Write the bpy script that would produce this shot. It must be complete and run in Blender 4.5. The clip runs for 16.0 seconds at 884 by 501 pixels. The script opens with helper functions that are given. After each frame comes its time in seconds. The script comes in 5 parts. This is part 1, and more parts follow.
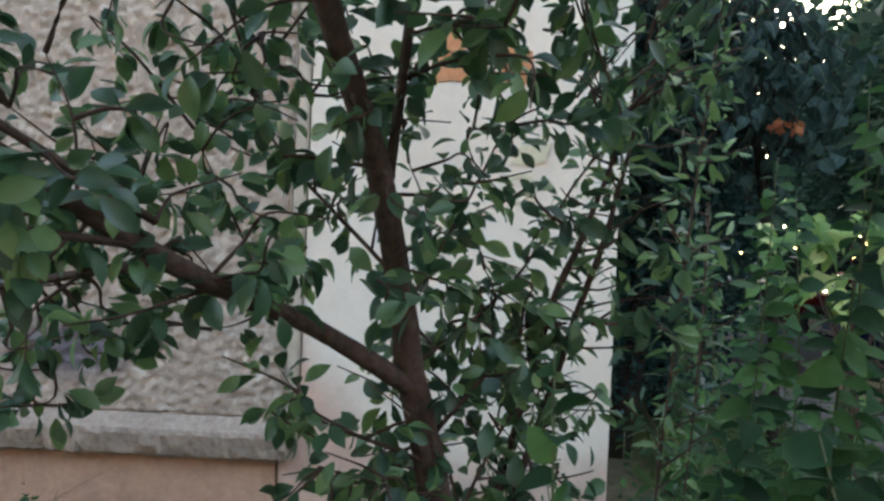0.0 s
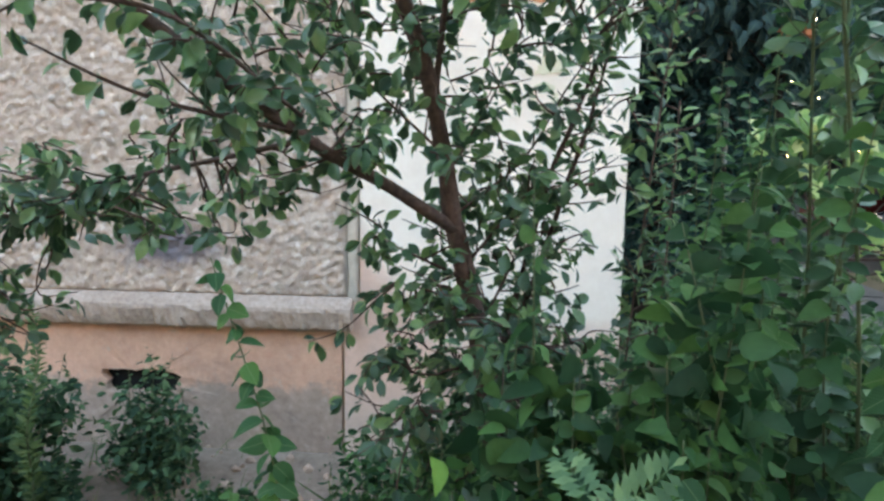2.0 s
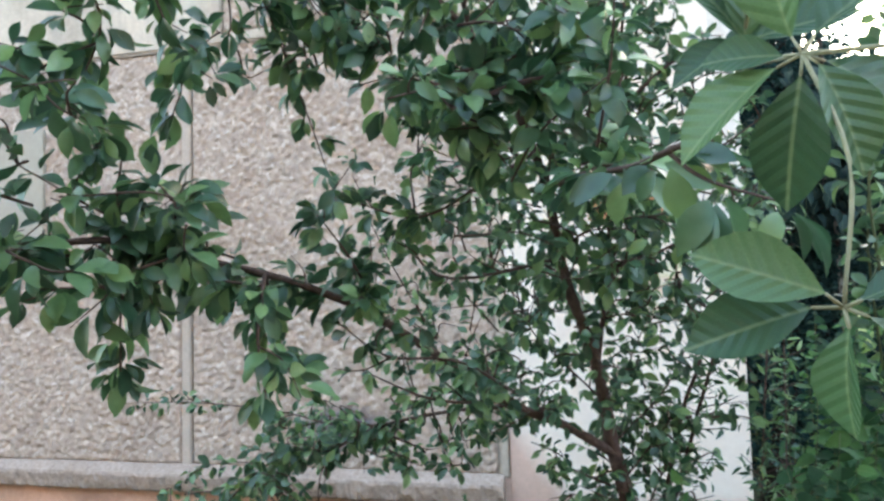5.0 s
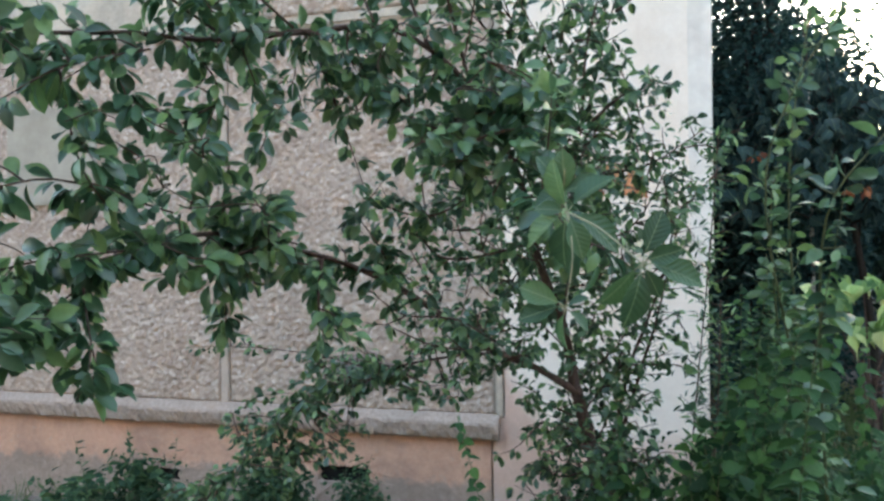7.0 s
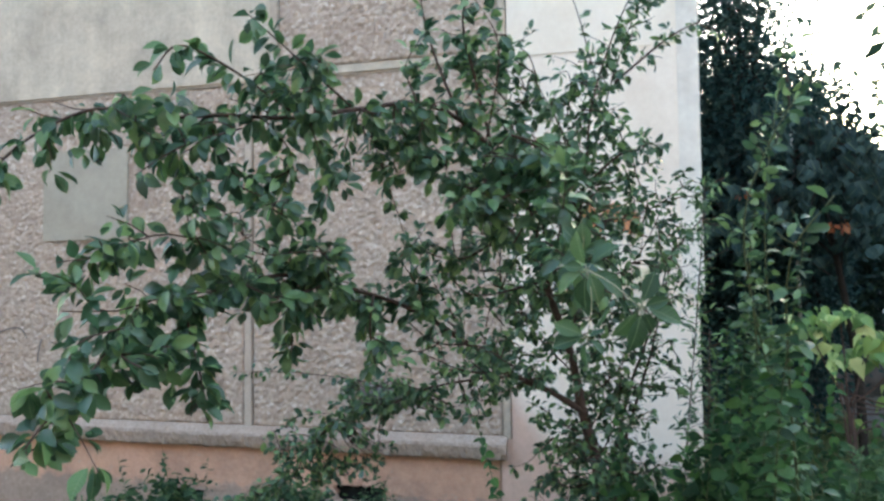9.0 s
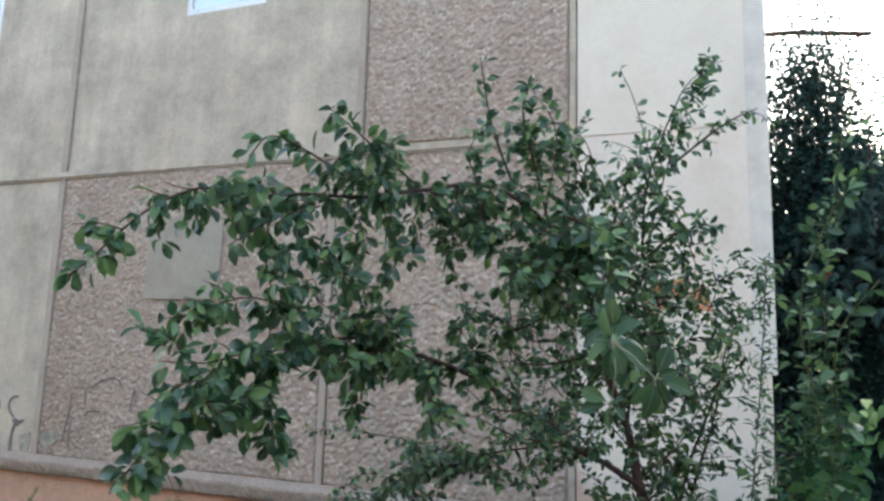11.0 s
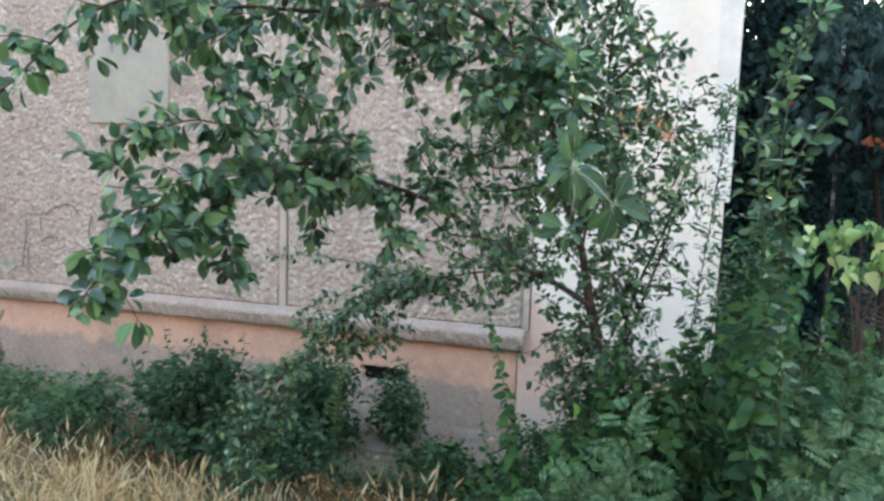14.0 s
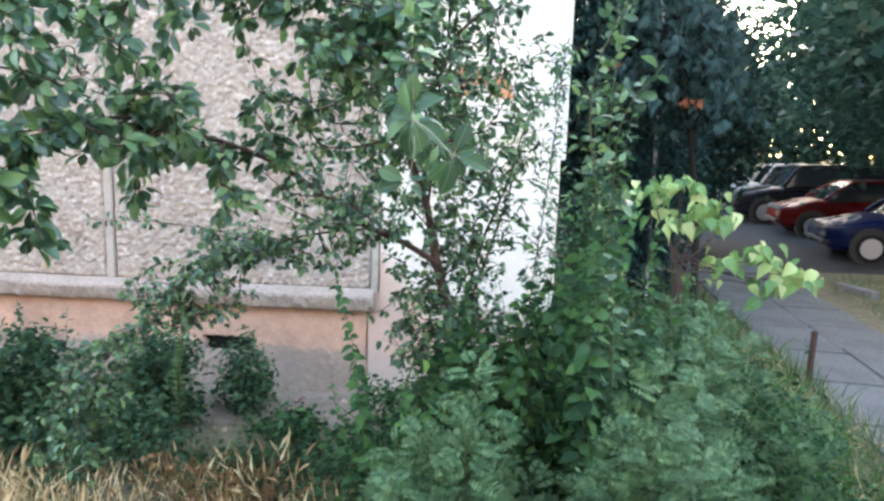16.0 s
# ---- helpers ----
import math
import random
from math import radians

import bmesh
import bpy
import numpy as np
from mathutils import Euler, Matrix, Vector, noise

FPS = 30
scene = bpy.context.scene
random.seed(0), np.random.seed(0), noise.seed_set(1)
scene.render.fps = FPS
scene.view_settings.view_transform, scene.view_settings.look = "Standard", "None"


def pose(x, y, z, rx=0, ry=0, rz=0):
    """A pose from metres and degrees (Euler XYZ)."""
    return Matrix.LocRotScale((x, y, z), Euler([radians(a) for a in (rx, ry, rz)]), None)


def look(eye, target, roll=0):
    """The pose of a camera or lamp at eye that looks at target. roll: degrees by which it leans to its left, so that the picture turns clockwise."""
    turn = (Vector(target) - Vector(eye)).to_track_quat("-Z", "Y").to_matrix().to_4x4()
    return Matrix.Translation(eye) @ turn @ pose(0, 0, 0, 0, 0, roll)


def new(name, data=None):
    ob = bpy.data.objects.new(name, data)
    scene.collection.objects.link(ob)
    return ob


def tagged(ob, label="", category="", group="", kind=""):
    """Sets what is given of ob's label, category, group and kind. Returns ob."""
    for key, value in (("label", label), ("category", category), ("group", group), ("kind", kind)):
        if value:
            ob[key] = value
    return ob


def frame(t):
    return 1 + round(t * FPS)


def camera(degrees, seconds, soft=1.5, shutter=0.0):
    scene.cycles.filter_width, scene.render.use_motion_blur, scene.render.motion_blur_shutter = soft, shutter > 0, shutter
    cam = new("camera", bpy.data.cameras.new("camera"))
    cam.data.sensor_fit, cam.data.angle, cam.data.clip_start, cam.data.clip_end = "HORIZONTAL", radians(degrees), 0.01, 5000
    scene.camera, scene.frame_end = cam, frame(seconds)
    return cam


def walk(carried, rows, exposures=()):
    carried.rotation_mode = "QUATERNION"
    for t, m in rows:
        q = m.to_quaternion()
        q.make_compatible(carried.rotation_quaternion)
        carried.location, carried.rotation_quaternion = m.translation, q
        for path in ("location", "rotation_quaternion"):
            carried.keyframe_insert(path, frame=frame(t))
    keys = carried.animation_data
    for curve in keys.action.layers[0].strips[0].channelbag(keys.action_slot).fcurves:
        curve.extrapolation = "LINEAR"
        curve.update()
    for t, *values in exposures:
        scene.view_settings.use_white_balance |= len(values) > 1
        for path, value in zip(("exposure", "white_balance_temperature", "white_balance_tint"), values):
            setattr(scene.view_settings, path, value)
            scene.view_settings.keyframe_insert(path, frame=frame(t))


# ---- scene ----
cam = camera(65.1, 16.0, 2.7)
PATH = [
    (0, (0.673, -2.909, 1.639), (0.629, -0.910, 1.621), 2.4),
    (0.5, (0.751, -3.031, 1.579), (0.661, -1.038, 1.434), 1.2),
    (1, (0.759, -3.14, 1.566), (0.627, -1.164, 1.282), -0.3),
    (1.5, (0.733, -3.273, 1.583), (0.612, -1.291, 1.342), 0.4),
    (2, (0.701, -3.419, 1.578), (0.556, -1.442, 1.316), 0.8),
    (2.5, (0.719, -3.407, 1.602), (0.211, -1.479, 1.443), -0.2),
    (3, (0.726, -3.455, 1.621), (-0.153, -1.666, 1.463), -0.3),
    (3.5, (0.656, -3.554, 1.636), (-0.367, -1.835, 1.676), -1.7),
    (4, (0.6, -3.739, 1.758), (-0.02, -1.842, 1.886), -3.2),
    (6.5, (0.709, -4.492, 1.955), (0.304, -2.538, 2.087), -1.1),
    (7, (0.768, -4.642, 1.972), (0.284, -2.701, 1.978), -0.6),
    (7.5, (0.72, -4.734, 2.004), (0.227, -2.8, 2.13), -0.6),
    (8, (0.674, -4.856, 2.003), (0.218, -2.91, 2.065), -1.0),
    (10.5, (0.888, -5.162, 2.018), (0.282, -3.27, 2.247), 1.1),
    (11, (0.872, -5.19, 2.001), (0.185, -3.332, 2.282), 1.7),
    (11.5, (0.866, -5.172, 1.98), (0.159, -3.315, 2.203), 1.9),
    (12, (0.88, -5.166, 2.005), (0.206, -3.294, 2.207), 1.7),
    (12.5, (0.88, -5.162, 2.015), (0.242, -3.271, 2.152), 2.0),
    (13, (0.877, -5.166, 2.009), (0.192, -3.294, 2.162), 1.8),
    (13.5, (0.877, -5.169, 2.021), (0.262, -3.267, 2.085), 1.8),
    (14, (0.867, -5.148, 1.996), (0.294, -3.243, 1.787), 1.9),
    (14.5, (0.876, -5.138, 1.981), (0.362, -3.244, 1.597), 1.7),
    (15, (0.856, -5.11, 1.98), (0.495, -3.18, 1.602), 1.6),
    (15.5, (0.857, -5.11, 1.987), (0.618, -3.153, 1.652), 1.5),
    (16, (0.876, -5.093, 1.978), (0.731, -3.121, 1.674), 1.8),
]
EXPOSURES = [(0, 3.3, 7600, 9), (0.5, 3.45, 7600, 9), (1, 4.0, 7600, 9), (2, 4.0, 7600, 9), (3.5, 4.22, 7400, 8), (4.5, 4.1, 7300, 9), (7, 3.55, 7300, 9), (8, 3.55, 7300, 9), (11, 3.18, 7300, 10), (13.5, 3.1, 7300, 10), (14, 3.85, 7300, 10), (14.5, 4.42, 7250, 11), (16, 4.4, 7200, 12)]
walk(cam, [(t, look(eye, target, roll)) for t, eye, target, roll in PATH], EXPOSURES)

# ---- world and light ----
world = bpy.data.worlds.new("world")
scene.world = world
world.use_nodes = True
wn = world.node_tree.nodes
sky = wn.new("ShaderNodeTexSky")
sky.sky_type = "NISHITA"
sky.sun_disc = False
sky.sun_elevation = radians(15)
sky.sun_rotation = radians(35)
sky.air_density, sky.dust_density, sky.ozone_density = 1.0, 1.5, 0.8
wn["Background"].inputs["Strength"].default_value = 0.15
world.node_tree.links.new(sky.outputs["Color"], wn["Background"].inputs["Color"])
sun = new("sun", bpy.data.lights.new("sun", "SUN"))
sun.data.energy, sun.data.angle, sun.data.color = 0.25, radians(10), (1.0, 0.88, 0.74)
sun.matrix_world = look((31.5, 45, 14.7), (0, 0, 0))


# ---- materials ----
def material(name, rough=0.8, metal=0.0):
    m = bpy.data.materials.new(name)
    m.use_nodes = True
    b = m.node_tree.nodes["Principled BSDF"]
    b.inputs["Roughness"].default_value = rough
    b.inputs["Metallic"].default_value = metal
    return m, m.node_tree.nodes, m.node_tree.links, b


def ramp(nodes, links, source, stops):
    r = nodes.new("ShaderNodeValToRGB")
    while len(r.color_ramp.elements) < len(stops):
        r.color_ramp.elements.new(0.5)
    for e, (p, c) in zip(r.color_ramp.elements, stops):
        e.position, e.color = p, (*c, 1)
    links.new(source, r.inputs["Fac"])
    return r.outputs["Color"]


def noise_node(nodes, links, scale, detail=4, rough=0.6, coords=None):
    n = nodes.new("ShaderNodeTexNoise")
    n.inputs["Scale"].default_value, n.inputs["Detail"].default_value = scale, detail
    n.inputs["Roughness"].default_value = rough
    if coords is not None:
        links.new(coords, n.inputs["Vector"])
    return n.outputs["Fac"]


def blend(nodes, links, kind, fac, a, b):
    m = nodes.new("ShaderNodeMix")
    m.data_type, m.blend_type = "RGBA", kind
    for sock, v in ((m.inputs["Factor"], fac), (m.inputs[6], a), (m.inputs[7], b)):
        if isinstance(v, bpy.types.NodeSocket):
            links.new(v, sock)
        elif isinstance(v, tuple):
            sock.default_value = (*v, 1)
        else:
            sock.default_value = v
    return m.outputs[2]


def bump(nodes, links, b, height, strength, distance):
    n = nodes.new("ShaderNodeBump")
    n.inputs["Strength"].default_value, n.inputs["Distance"].default_value = strength, distance
    links.new(height, n.inputs["Height"])
    links.new(n.outputs["Normal"], b.inputs["Normal"])


def surface(name, stops, grain=30.0, patch=1.2, rough=0.9, relief=0.004, stain=(0.5, 0.45, 0.4), stained=0.35, metal=0.0):
    """Paint, plaster, concrete: a grain ramp under large soft stains, with fine relief."""
    m, nodes, links, b = material(name, rough, metal)
    b.inputs["Specular IOR Level"].default_value = 0.15 if rough > 0.75 else 0.5
    co = nodes.new("ShaderNodeTexCoord").outputs["Object"]
    fine = noise_node(nodes, links, grain, 6, 0.7, co)
    large = noise_node(nodes, links, patch, 5, 0.65, co)
    base = ramp(nodes, links, fine, stops)
    mask = ramp(nodes, links, large, [(0.45, (0, 0, 0)), (0.72, (stained,) * 3)])
    col = blend(nodes, links, "MULTIPLY", mask, base, stain)
    links.new(col, b.inputs["Base Color"])
    bump(nodes, links, b, fine, 0.6, relief)
    return m


def leaf_veins(nodes, links, b, co, col):
    """A pale midrib along the leaf and slanting side veins, with the blade puckered between them."""
    sep = nodes.new("ShaderNodeSeparateXYZ")
    links.new(co, sep.inputs["Vector"])
    side = nodes.new("ShaderNodeMath")
    side.operation = "ABSOLUTE"
    links.new(sep.outputs["Y"], side.inputs[0])
    slant = nodes.new("ShaderNodeMath")
    slant.operation = "MULTIPLY_ADD"
    links.new(side.outputs["Value"], slant.inputs[0])
    slant.inputs[1].default_value = -0.9
    links.new(sep.outputs["X"], slant.inputs[2])
    turns = nodes.new("ShaderNodeMath")
    turns.operation = "MULTIPLY"
    links.new(slant.outputs["Value"], turns.inputs[0])
    turns.inputs[1].default_value = 52.0
    wave = nodes.new("ShaderNodeMath")
    wave.operation = "SINE"
    links.new(turns.outputs["Value"], wave.inputs[0])
    tone = ramp(nodes, links, wave.outputs["Value"], [(0.0, (0.90, 0.92, 0.88)), (0.8, (1.0, 1.0, 1.0)), (1.0, (1.22, 1.2, 1.15))])
    col = blend(nodes, links, "MULTIPLY", 0.35, col, tone)
    rib = ramp(nodes, links, side.outputs["Value"], [(0.006, (0.3, 0.3, 0.3)), (0.022, (0, 0, 0))])
    col = blend(nodes, links, "MIX", rib, col, (0.30, 0.38, 0.20))
    bump(nodes, links, b, wave.outputs["Value"], 0.2, -0.008)
    return col


def leaf_material(name, dark, mid, light, rough=0.42, glow=0.34, single=False, gloss=0.5):
    """Leaf skin, each leaf of its own tone; single: for leaves that are objects of their own."""
    m, nodes, links, b = material(name, rough)
    g = nodes.new("ShaderNodeObjectInfo").outputs["Random"] if single else nodes.new("ShaderNodeNewGeometry").outputs["Random Per Island"]
    col = ramp(nodes, links, g, [(0.0, dark), (0.55, mid), (1.0, light)])
    co = nodes.new("ShaderNodeTexCoord").outputs["Object"]
    n = noise_node(nodes, links, 60, 3, 0.6, co)
    col = blend(nodes, links, "MULTIPLY", 0.5, col, ramp(nodes, links, n, [(0.3, (0.55, 0.6, 0.5)), (0.7, (1, 1, 1))]))
    if single:
        col = leaf_veins(nodes, links, b, co, col)
    links.new(col, b.inputs["Base Color"])
    b.inputs["Specular IOR Level"].default_value = gloss
    t = nodes.new("ShaderNodeBsdfTranslucent")
    links.new(col, t.inputs["Color"])
    mix = nodes.new("ShaderNodeMixShader")
    mix.inputs["Fac"].default_value = glow
    links.new(b.outputs["BSDF"], mix.inputs[1])
    links.new(t.outputs["BSDF"], mix.inputs[2])
    links.new(mix.outputs["Shader"], nodes["Material Output"].inputs["Surface"])
    return m


PLASTER_WHITE = surface("white_paint", [(0.3, (0.81, 0.71, 0.605)), (0.7, (0.87, 0.775, 0.67))], 22, 0.9, 0.9, 0.003, (0.82, 0.74, 0.68), 0.55)


def mottled(name, stops, light, dark):
    """Old plaster: grain, cloudy light and dark patches, faint run marks."""
    m, nodes, links, b = material(name, 0.95)
    co = nodes.new("ShaderNodeTexCoord").outputs["Object"]
    fine = noise_node(nodes, links, 26, 6, 0.7, co)
    col = ramp(nodes, links, fine, stops)
    cloud = ramp(nodes, links, noise_node(nodes, links, 1.5, 8, 0.72, co), [(0.34, dark), (0.5, (0.94, 0.93, 0.92)), (0.64, light)])
    col = blend(nodes, links, "MULTIPLY", 1.0, col, cloud)
    mp = nodes.new("ShaderNodeMapping")
    mp.inputs["Scale"].default_value = (5.0, 1.0, 0.5)
    links.new(co, mp.inputs["Vector"])
    runs = ramp(nodes, links, noise_node(nodes, links, 1.0, 5, 0.6, mp.outputs["Vector"]), [(0.42, (0.86, 0.85, 0.84)), (0.6, (1, 1, 1))])
    col = blend(nodes, links, "MULTIPLY", 0.7, col, runs)
    links.new(col, b.inputs["Base Color"])
    bump(nodes, links, b, noise_node(nodes, links, 9, 8, 0.75, co), 0.5, 0.012)
    return m


PLASTER_GREY = mottled("aged_plaster", [(0.3, (0.53, 0.445, 0.36)), (0.7, (0.65, 0.56, 0.46))], (1.18, 1.15, 1.12), (0.68, 0.66, 0.66))
BEAD = surface("weathered_corner_paint", [(0.3, (0.75, 0.68, 0.605)), (0.7, (0.83, 0.765, 0.69))], 18, 2.2, 0.9, 0.004, (0.66, 0.63, 0.62), 0.7)
PATCH = surface("smooth_render_patch", [(0.3, (0.38, 0.335, 0.275)), (0.7, (0.44, 0.39, 0.325))], 14, 2.0, 0.9, 0.002)
JOINT = surface("joint_mortar", [(0.3, (0.44, 0.36, 0.30)), (0.7, (0.53, 0.435, 0.365))], 40, 2.0, 0.95, 0.004)


def pebble_material():
    """Stone chips of many tones in mortar, with broad weathering and one old soot stain."""
    m, nodes, links, b = material("pebble_dash", 0.9)
    co = nodes.new("ShaderNodeTexCoord").outputs["Object"]
    vor = nodes.new("ShaderNodeTexVoronoi")
    vor.inputs["Scale"].default_value = 36
    links.new(co, vor.inputs["Vector"])
    sep = nodes.new("ShaderNodeSeparateColor")
    links.new(vor.outputs["Color"], sep.inputs["Color"])
    chips = ramp(nodes, links, sep.outputs["Red"], [(0.0, (0.42, 0.32, 0.26)), (0.3, (0.50, 0.39, 0.325)), (0.7, (0.55, 0.44, 0.365)), (0.9, (0.61, 0.505, 0.43)), (1.0, (0.69, 0.60, 0.53))])
    grain = ramp(nodes, links, noise_node(nodes, links, 160, 3, 0.7, co), [(0.3, (0.78, 0.76, 0.75)), (0.7, (1.1, 1.1, 1.1))])
    col = blend(nodes, links, "MULTIPLY", 1.0, chips, grain)
    weather = ramp(nodes, links, noise_node(nodes, links, 1.1, 6, 0.7, co), [(0.4, (1, 1, 1)), (0.7, (0.80, 0.76, 0.74))])
    col = blend(nodes, links, "MULTIPLY", 1.0, col, weather)
    # soot stain
    mp = nodes.new("ShaderNodeMapping")
    mp.inputs["Location"].default_value = (0.97 * 2.3, 0, -1.13 * 5.0)
    mp.inputs["Scale"].default_value = (2.3, 0.0, 5.0)
    links.new(co, mp.inputs["Vector"])
    ball = nodes.new("ShaderNodeTexGradient")
    ball.gradient_type = "SPHERICAL"
    links.new(mp.outputs["Vector"], ball.inputs["Vector"])
    mul = nodes.new("ShaderNodeMath")
    mul.operation = "MULTIPLY"
    links.new(ball.outputs["Fac"], mul.inputs[0])
    links.new(noise_node(nodes, links, 7, 5, 0.7, co), mul.inputs[1])
    soot = ramp(nodes, links, mul.outputs["Value"], [(0.10, (0, 0, 0)), (0.34, (0.85, 0.85, 0.85))])
    col = blend(nodes, links, "MIX", soot, col, (0.10, 0.09, 0.115))
    links.new(col, b.inputs["Base Color"])
    bump(nodes, links, b, vor.outputs["Distance"], 0.35, -0.006)
    return m


PEBBLE = pebble_material()
LEDGE = surface("rough_concrete", [(0.3, (0.28, 0.205, 0.165)), (0.7, (0.47, 0.365, 0.30))], 45, 3.0, 0.95, 0.008)
STUCCO = mottled("grey_stucco", [(0.3, (0.38, 0.27, 0.20)), (0.7, (0.53, 0.39, 0.305))], (1.15, 1.12, 1.1), (0.6, 0.58, 0.57))


def plinth_paint():
    """Faded orange paint above bare grey-pink stucco, with a ragged, flaked border."""
    m, nodes, links, b = material("plinth_paint", 0.95)
    co = nodes.new("ShaderNodeTexCoord").outputs["Object"]
    sep = nodes.new("ShaderNodeSeparateXYZ")
    links.new(co, sep.inputs["Vector"])
    fine = noise_node(nodes, links, 26, 6, 0.7, co)
    ragged = noise_node(nodes, links, 6.0, 8, 0.72, co)
    add = nodes.new("ShaderNodeMath")
    add.operation = "MULTIPLY_ADD"
    links.new(ragged, add.inputs[0])
    add.inputs[1].default_value = 0.40
    links.new(sep.outputs["Z"], add.inputs[2])
    edge = ramp(nodes, links, add.outputs["Value"], [(0.56, (0, 0, 0)), (0.62, (1, 1, 1))])
    orange = ramp(nodes, links, fine, [(0.3, (0.60, 0.335, 0.235)), (0.7, (0.71, 0.435, 0.315))])
    stucco = ramp(nodes, links, fine, [(0.3, (0.33, 0.235, 0.185)), (0.7, (0.49, 0.36, 0.29))])
    cloud = noise_node(nodes, links, 1.7, 8, 0.72, co)
    worn = ramp(nodes, links, cloud, [(0.35, (0.74, 0.76, 0.80)), (0.5, (0.97, 0.97, 0.97)), (0.66, (1.1, 1.1, 1.12))])
    col = blend(nodes, links, "MULTIPLY", 1.0, blend(nodes, links, "MIX", edge, stucco, orange), worn)
    flakes = ramp(nodes, links, noise_node(nodes, links, 11, 6, 0.75, co), [(0.60, (0, 0, 0)), (0.66, (0.7, 0.7, 0.7))])
    links.new(blend(nodes, links, "MIX", flakes, col, (0.53, 0.42, 0.35)), b.inputs["Base Color"])
    bump(nodes, links, b, noise_node(nodes, links, 14, 8, 0.8, co), 0.8, 0.02)
    return m


PLINTH = plinth_paint()


def corner_paint():
    """White wall paint over the plinth's pink, with an uneven, rubbed lower edge."""
    m, nodes, links, b = material("corner_paint", 0.9)
    co = nodes.new("ShaderNodeTexCoord").outputs["Object"]
    sep = nodes.new("ShaderNodeSeparateXYZ")
    links.new(co, sep.inputs["Vector"])
    fine, large = noise_node(nodes, links, 22, 6, 0.7, co), noise_node(nodes, links, 3.0, 6, 0.7, co)
    add = nodes.new("ShaderNodeMath")
    add.operation = "MULTIPLY_ADD"
    links.new(large, add.inputs[0])
    add.inputs[1].default_value = 0.30
    near = nodes.new("ShaderNodeMath")
    near.operation = "MINIMUM"
    links.new(sep.outputs["X"], near.inputs[0])
    near.inputs[1].default_value = 0.42
    rise = nodes.new("ShaderNodeMath")
    rise.operation = "MULTIPLY_ADD"
    links.new(near.outputs["Value"], rise.inputs[0])
    rise.inputs[1].default_value = 1.25
    links.new(sep.outputs["Z"], rise.inputs[2])
    lower = nodes.new("ShaderNodeMath")
    lower.operation = "SUBTRACT"
    links.new(rise.outputs["Value"], lower.inputs[0])
    lower.inputs[1].default_value = 0.6
    links.new(lower.outputs["Value"], add.inputs[2])
    edge = ramp(nodes, links, add.outputs["Value"], [(0.66, (0, 0, 0)), (0.80, (0.55, 0.55, 0.55)), (0.90, (1, 1, 1))])
    bare = ramp(nodes, links, sep.outputs["Z"], [(0.22, (0.56, 0.43, 0.36)), (0.42, (0.66, 0.45, 0.36))])
    pink = blend(nodes, links, "MULTIPLY", 1.0, bare, ramp(nodes, links, fine, [(0.3, (0.9, 0.9, 0.9)), (0.7, (1.06, 1.06, 1.06))]))
    white = ramp(nodes, links, fine, [(0.3, (0.81, 0.695, 0.595)), (0.7, (0.87, 0.76, 0.66))])
    grime = ramp(nodes, links, noise_node(nodes, links, 1.3, 6, 0.7, co), [(0.45, (1, 1, 1)), (0.75, (0.84, 0.79, 0.74))])
    links.new(blend(nodes, links, "MULTIPLY", 1.0, blend(nodes, links, "MIX", edge, pink, white), grime), b.inputs["Base Color"])
    bump(nodes, links, b, fine, 0.5, 0.003)
    return m


CORNER = corner_paint()
SOIL = surface("dry_soil", [(0.3, (0.10, 0.085, 0.06)), (0.55, (0.17, 0.14, 0.09)), (0.75, (0.24, 0.20, 0.13))], 9, 0.5, 1.0, 0.02, (0.5, 0.55, 0.4), 0.6)
APRON = surface("dusty_concrete", [(0.3, (0.14, 0.105, 0.08)), (0.7, (0.29, 0.23, 0.185))], 12, 1.5, 0.95, 0.01)
CONCRETE = surface("path_concrete", [(0.3, (0.16, 0.155, 0.155)), (0.7, (0.235, 0.228, 0.226))], 25, 1.5, 0.9, 0.004)
PATH_SLAB = surface("worn_slab_concrete", [(0.3, (0.105, 0.103, 0.102)), (0.7, (0.175, 0.17, 0.167))], 18, 1.8, 0.95, 0.006, (0.55, 0.5, 0.45), 0.55)
ASPHALT = surface("asphalt", [(0.3, (0.022, 0.022, 0.024)), (0.7, (0.040, 0.040, 0.043))], 60, 0.5, 0.9, 0.004)
BARK = surface("plum_bark", [(0.3, (0.055, 0.036, 0.031)), (0.7, (0.135, 0.090, 0.077))], 60, 8, 0.9, 0.006)
DARK_BARK = surface("dark_bark", [(0.3, (0.018, 0.015, 0.013)), (0.7, (0.045, 0.038, 0.032))], 40, 6, 0.95, 0.008)
STEM = surface("green_stem", [(0.3, (0.05, 0.07, 0.03)), (0.7, (0.10, 0.12, 0.05))], 40, 8, 0.7, 0.002)
VENT_SHADE = surface("vent_shade_black", [(0.3, (0.01, 0.01, 0.01)), (0.7, (0.02, 0.02, 0.02))], 10, 2, 1.0, 0.001)
RUST = surface("rusty_steel", [(0.3, (0.05, 0.035, 0.03)), (0.7, (0.12, 0.07, 0.05))], 50, 6, 0.8, 0.003)
PLUM_LEAF = leaf_material("plum_leaf", (0.026, 0.076, 0.042), (0.064, 0.154, 0.076), (0.20, 0.34, 0.13), rough=0.38, gloss=0.7)
PLUM_SINGLE = leaf_material("plum_leaf_near", (0.036, 0.100, 0.050), (0.076, 0.178, 0.080), (0.20, 0.34, 0.12), single=True)
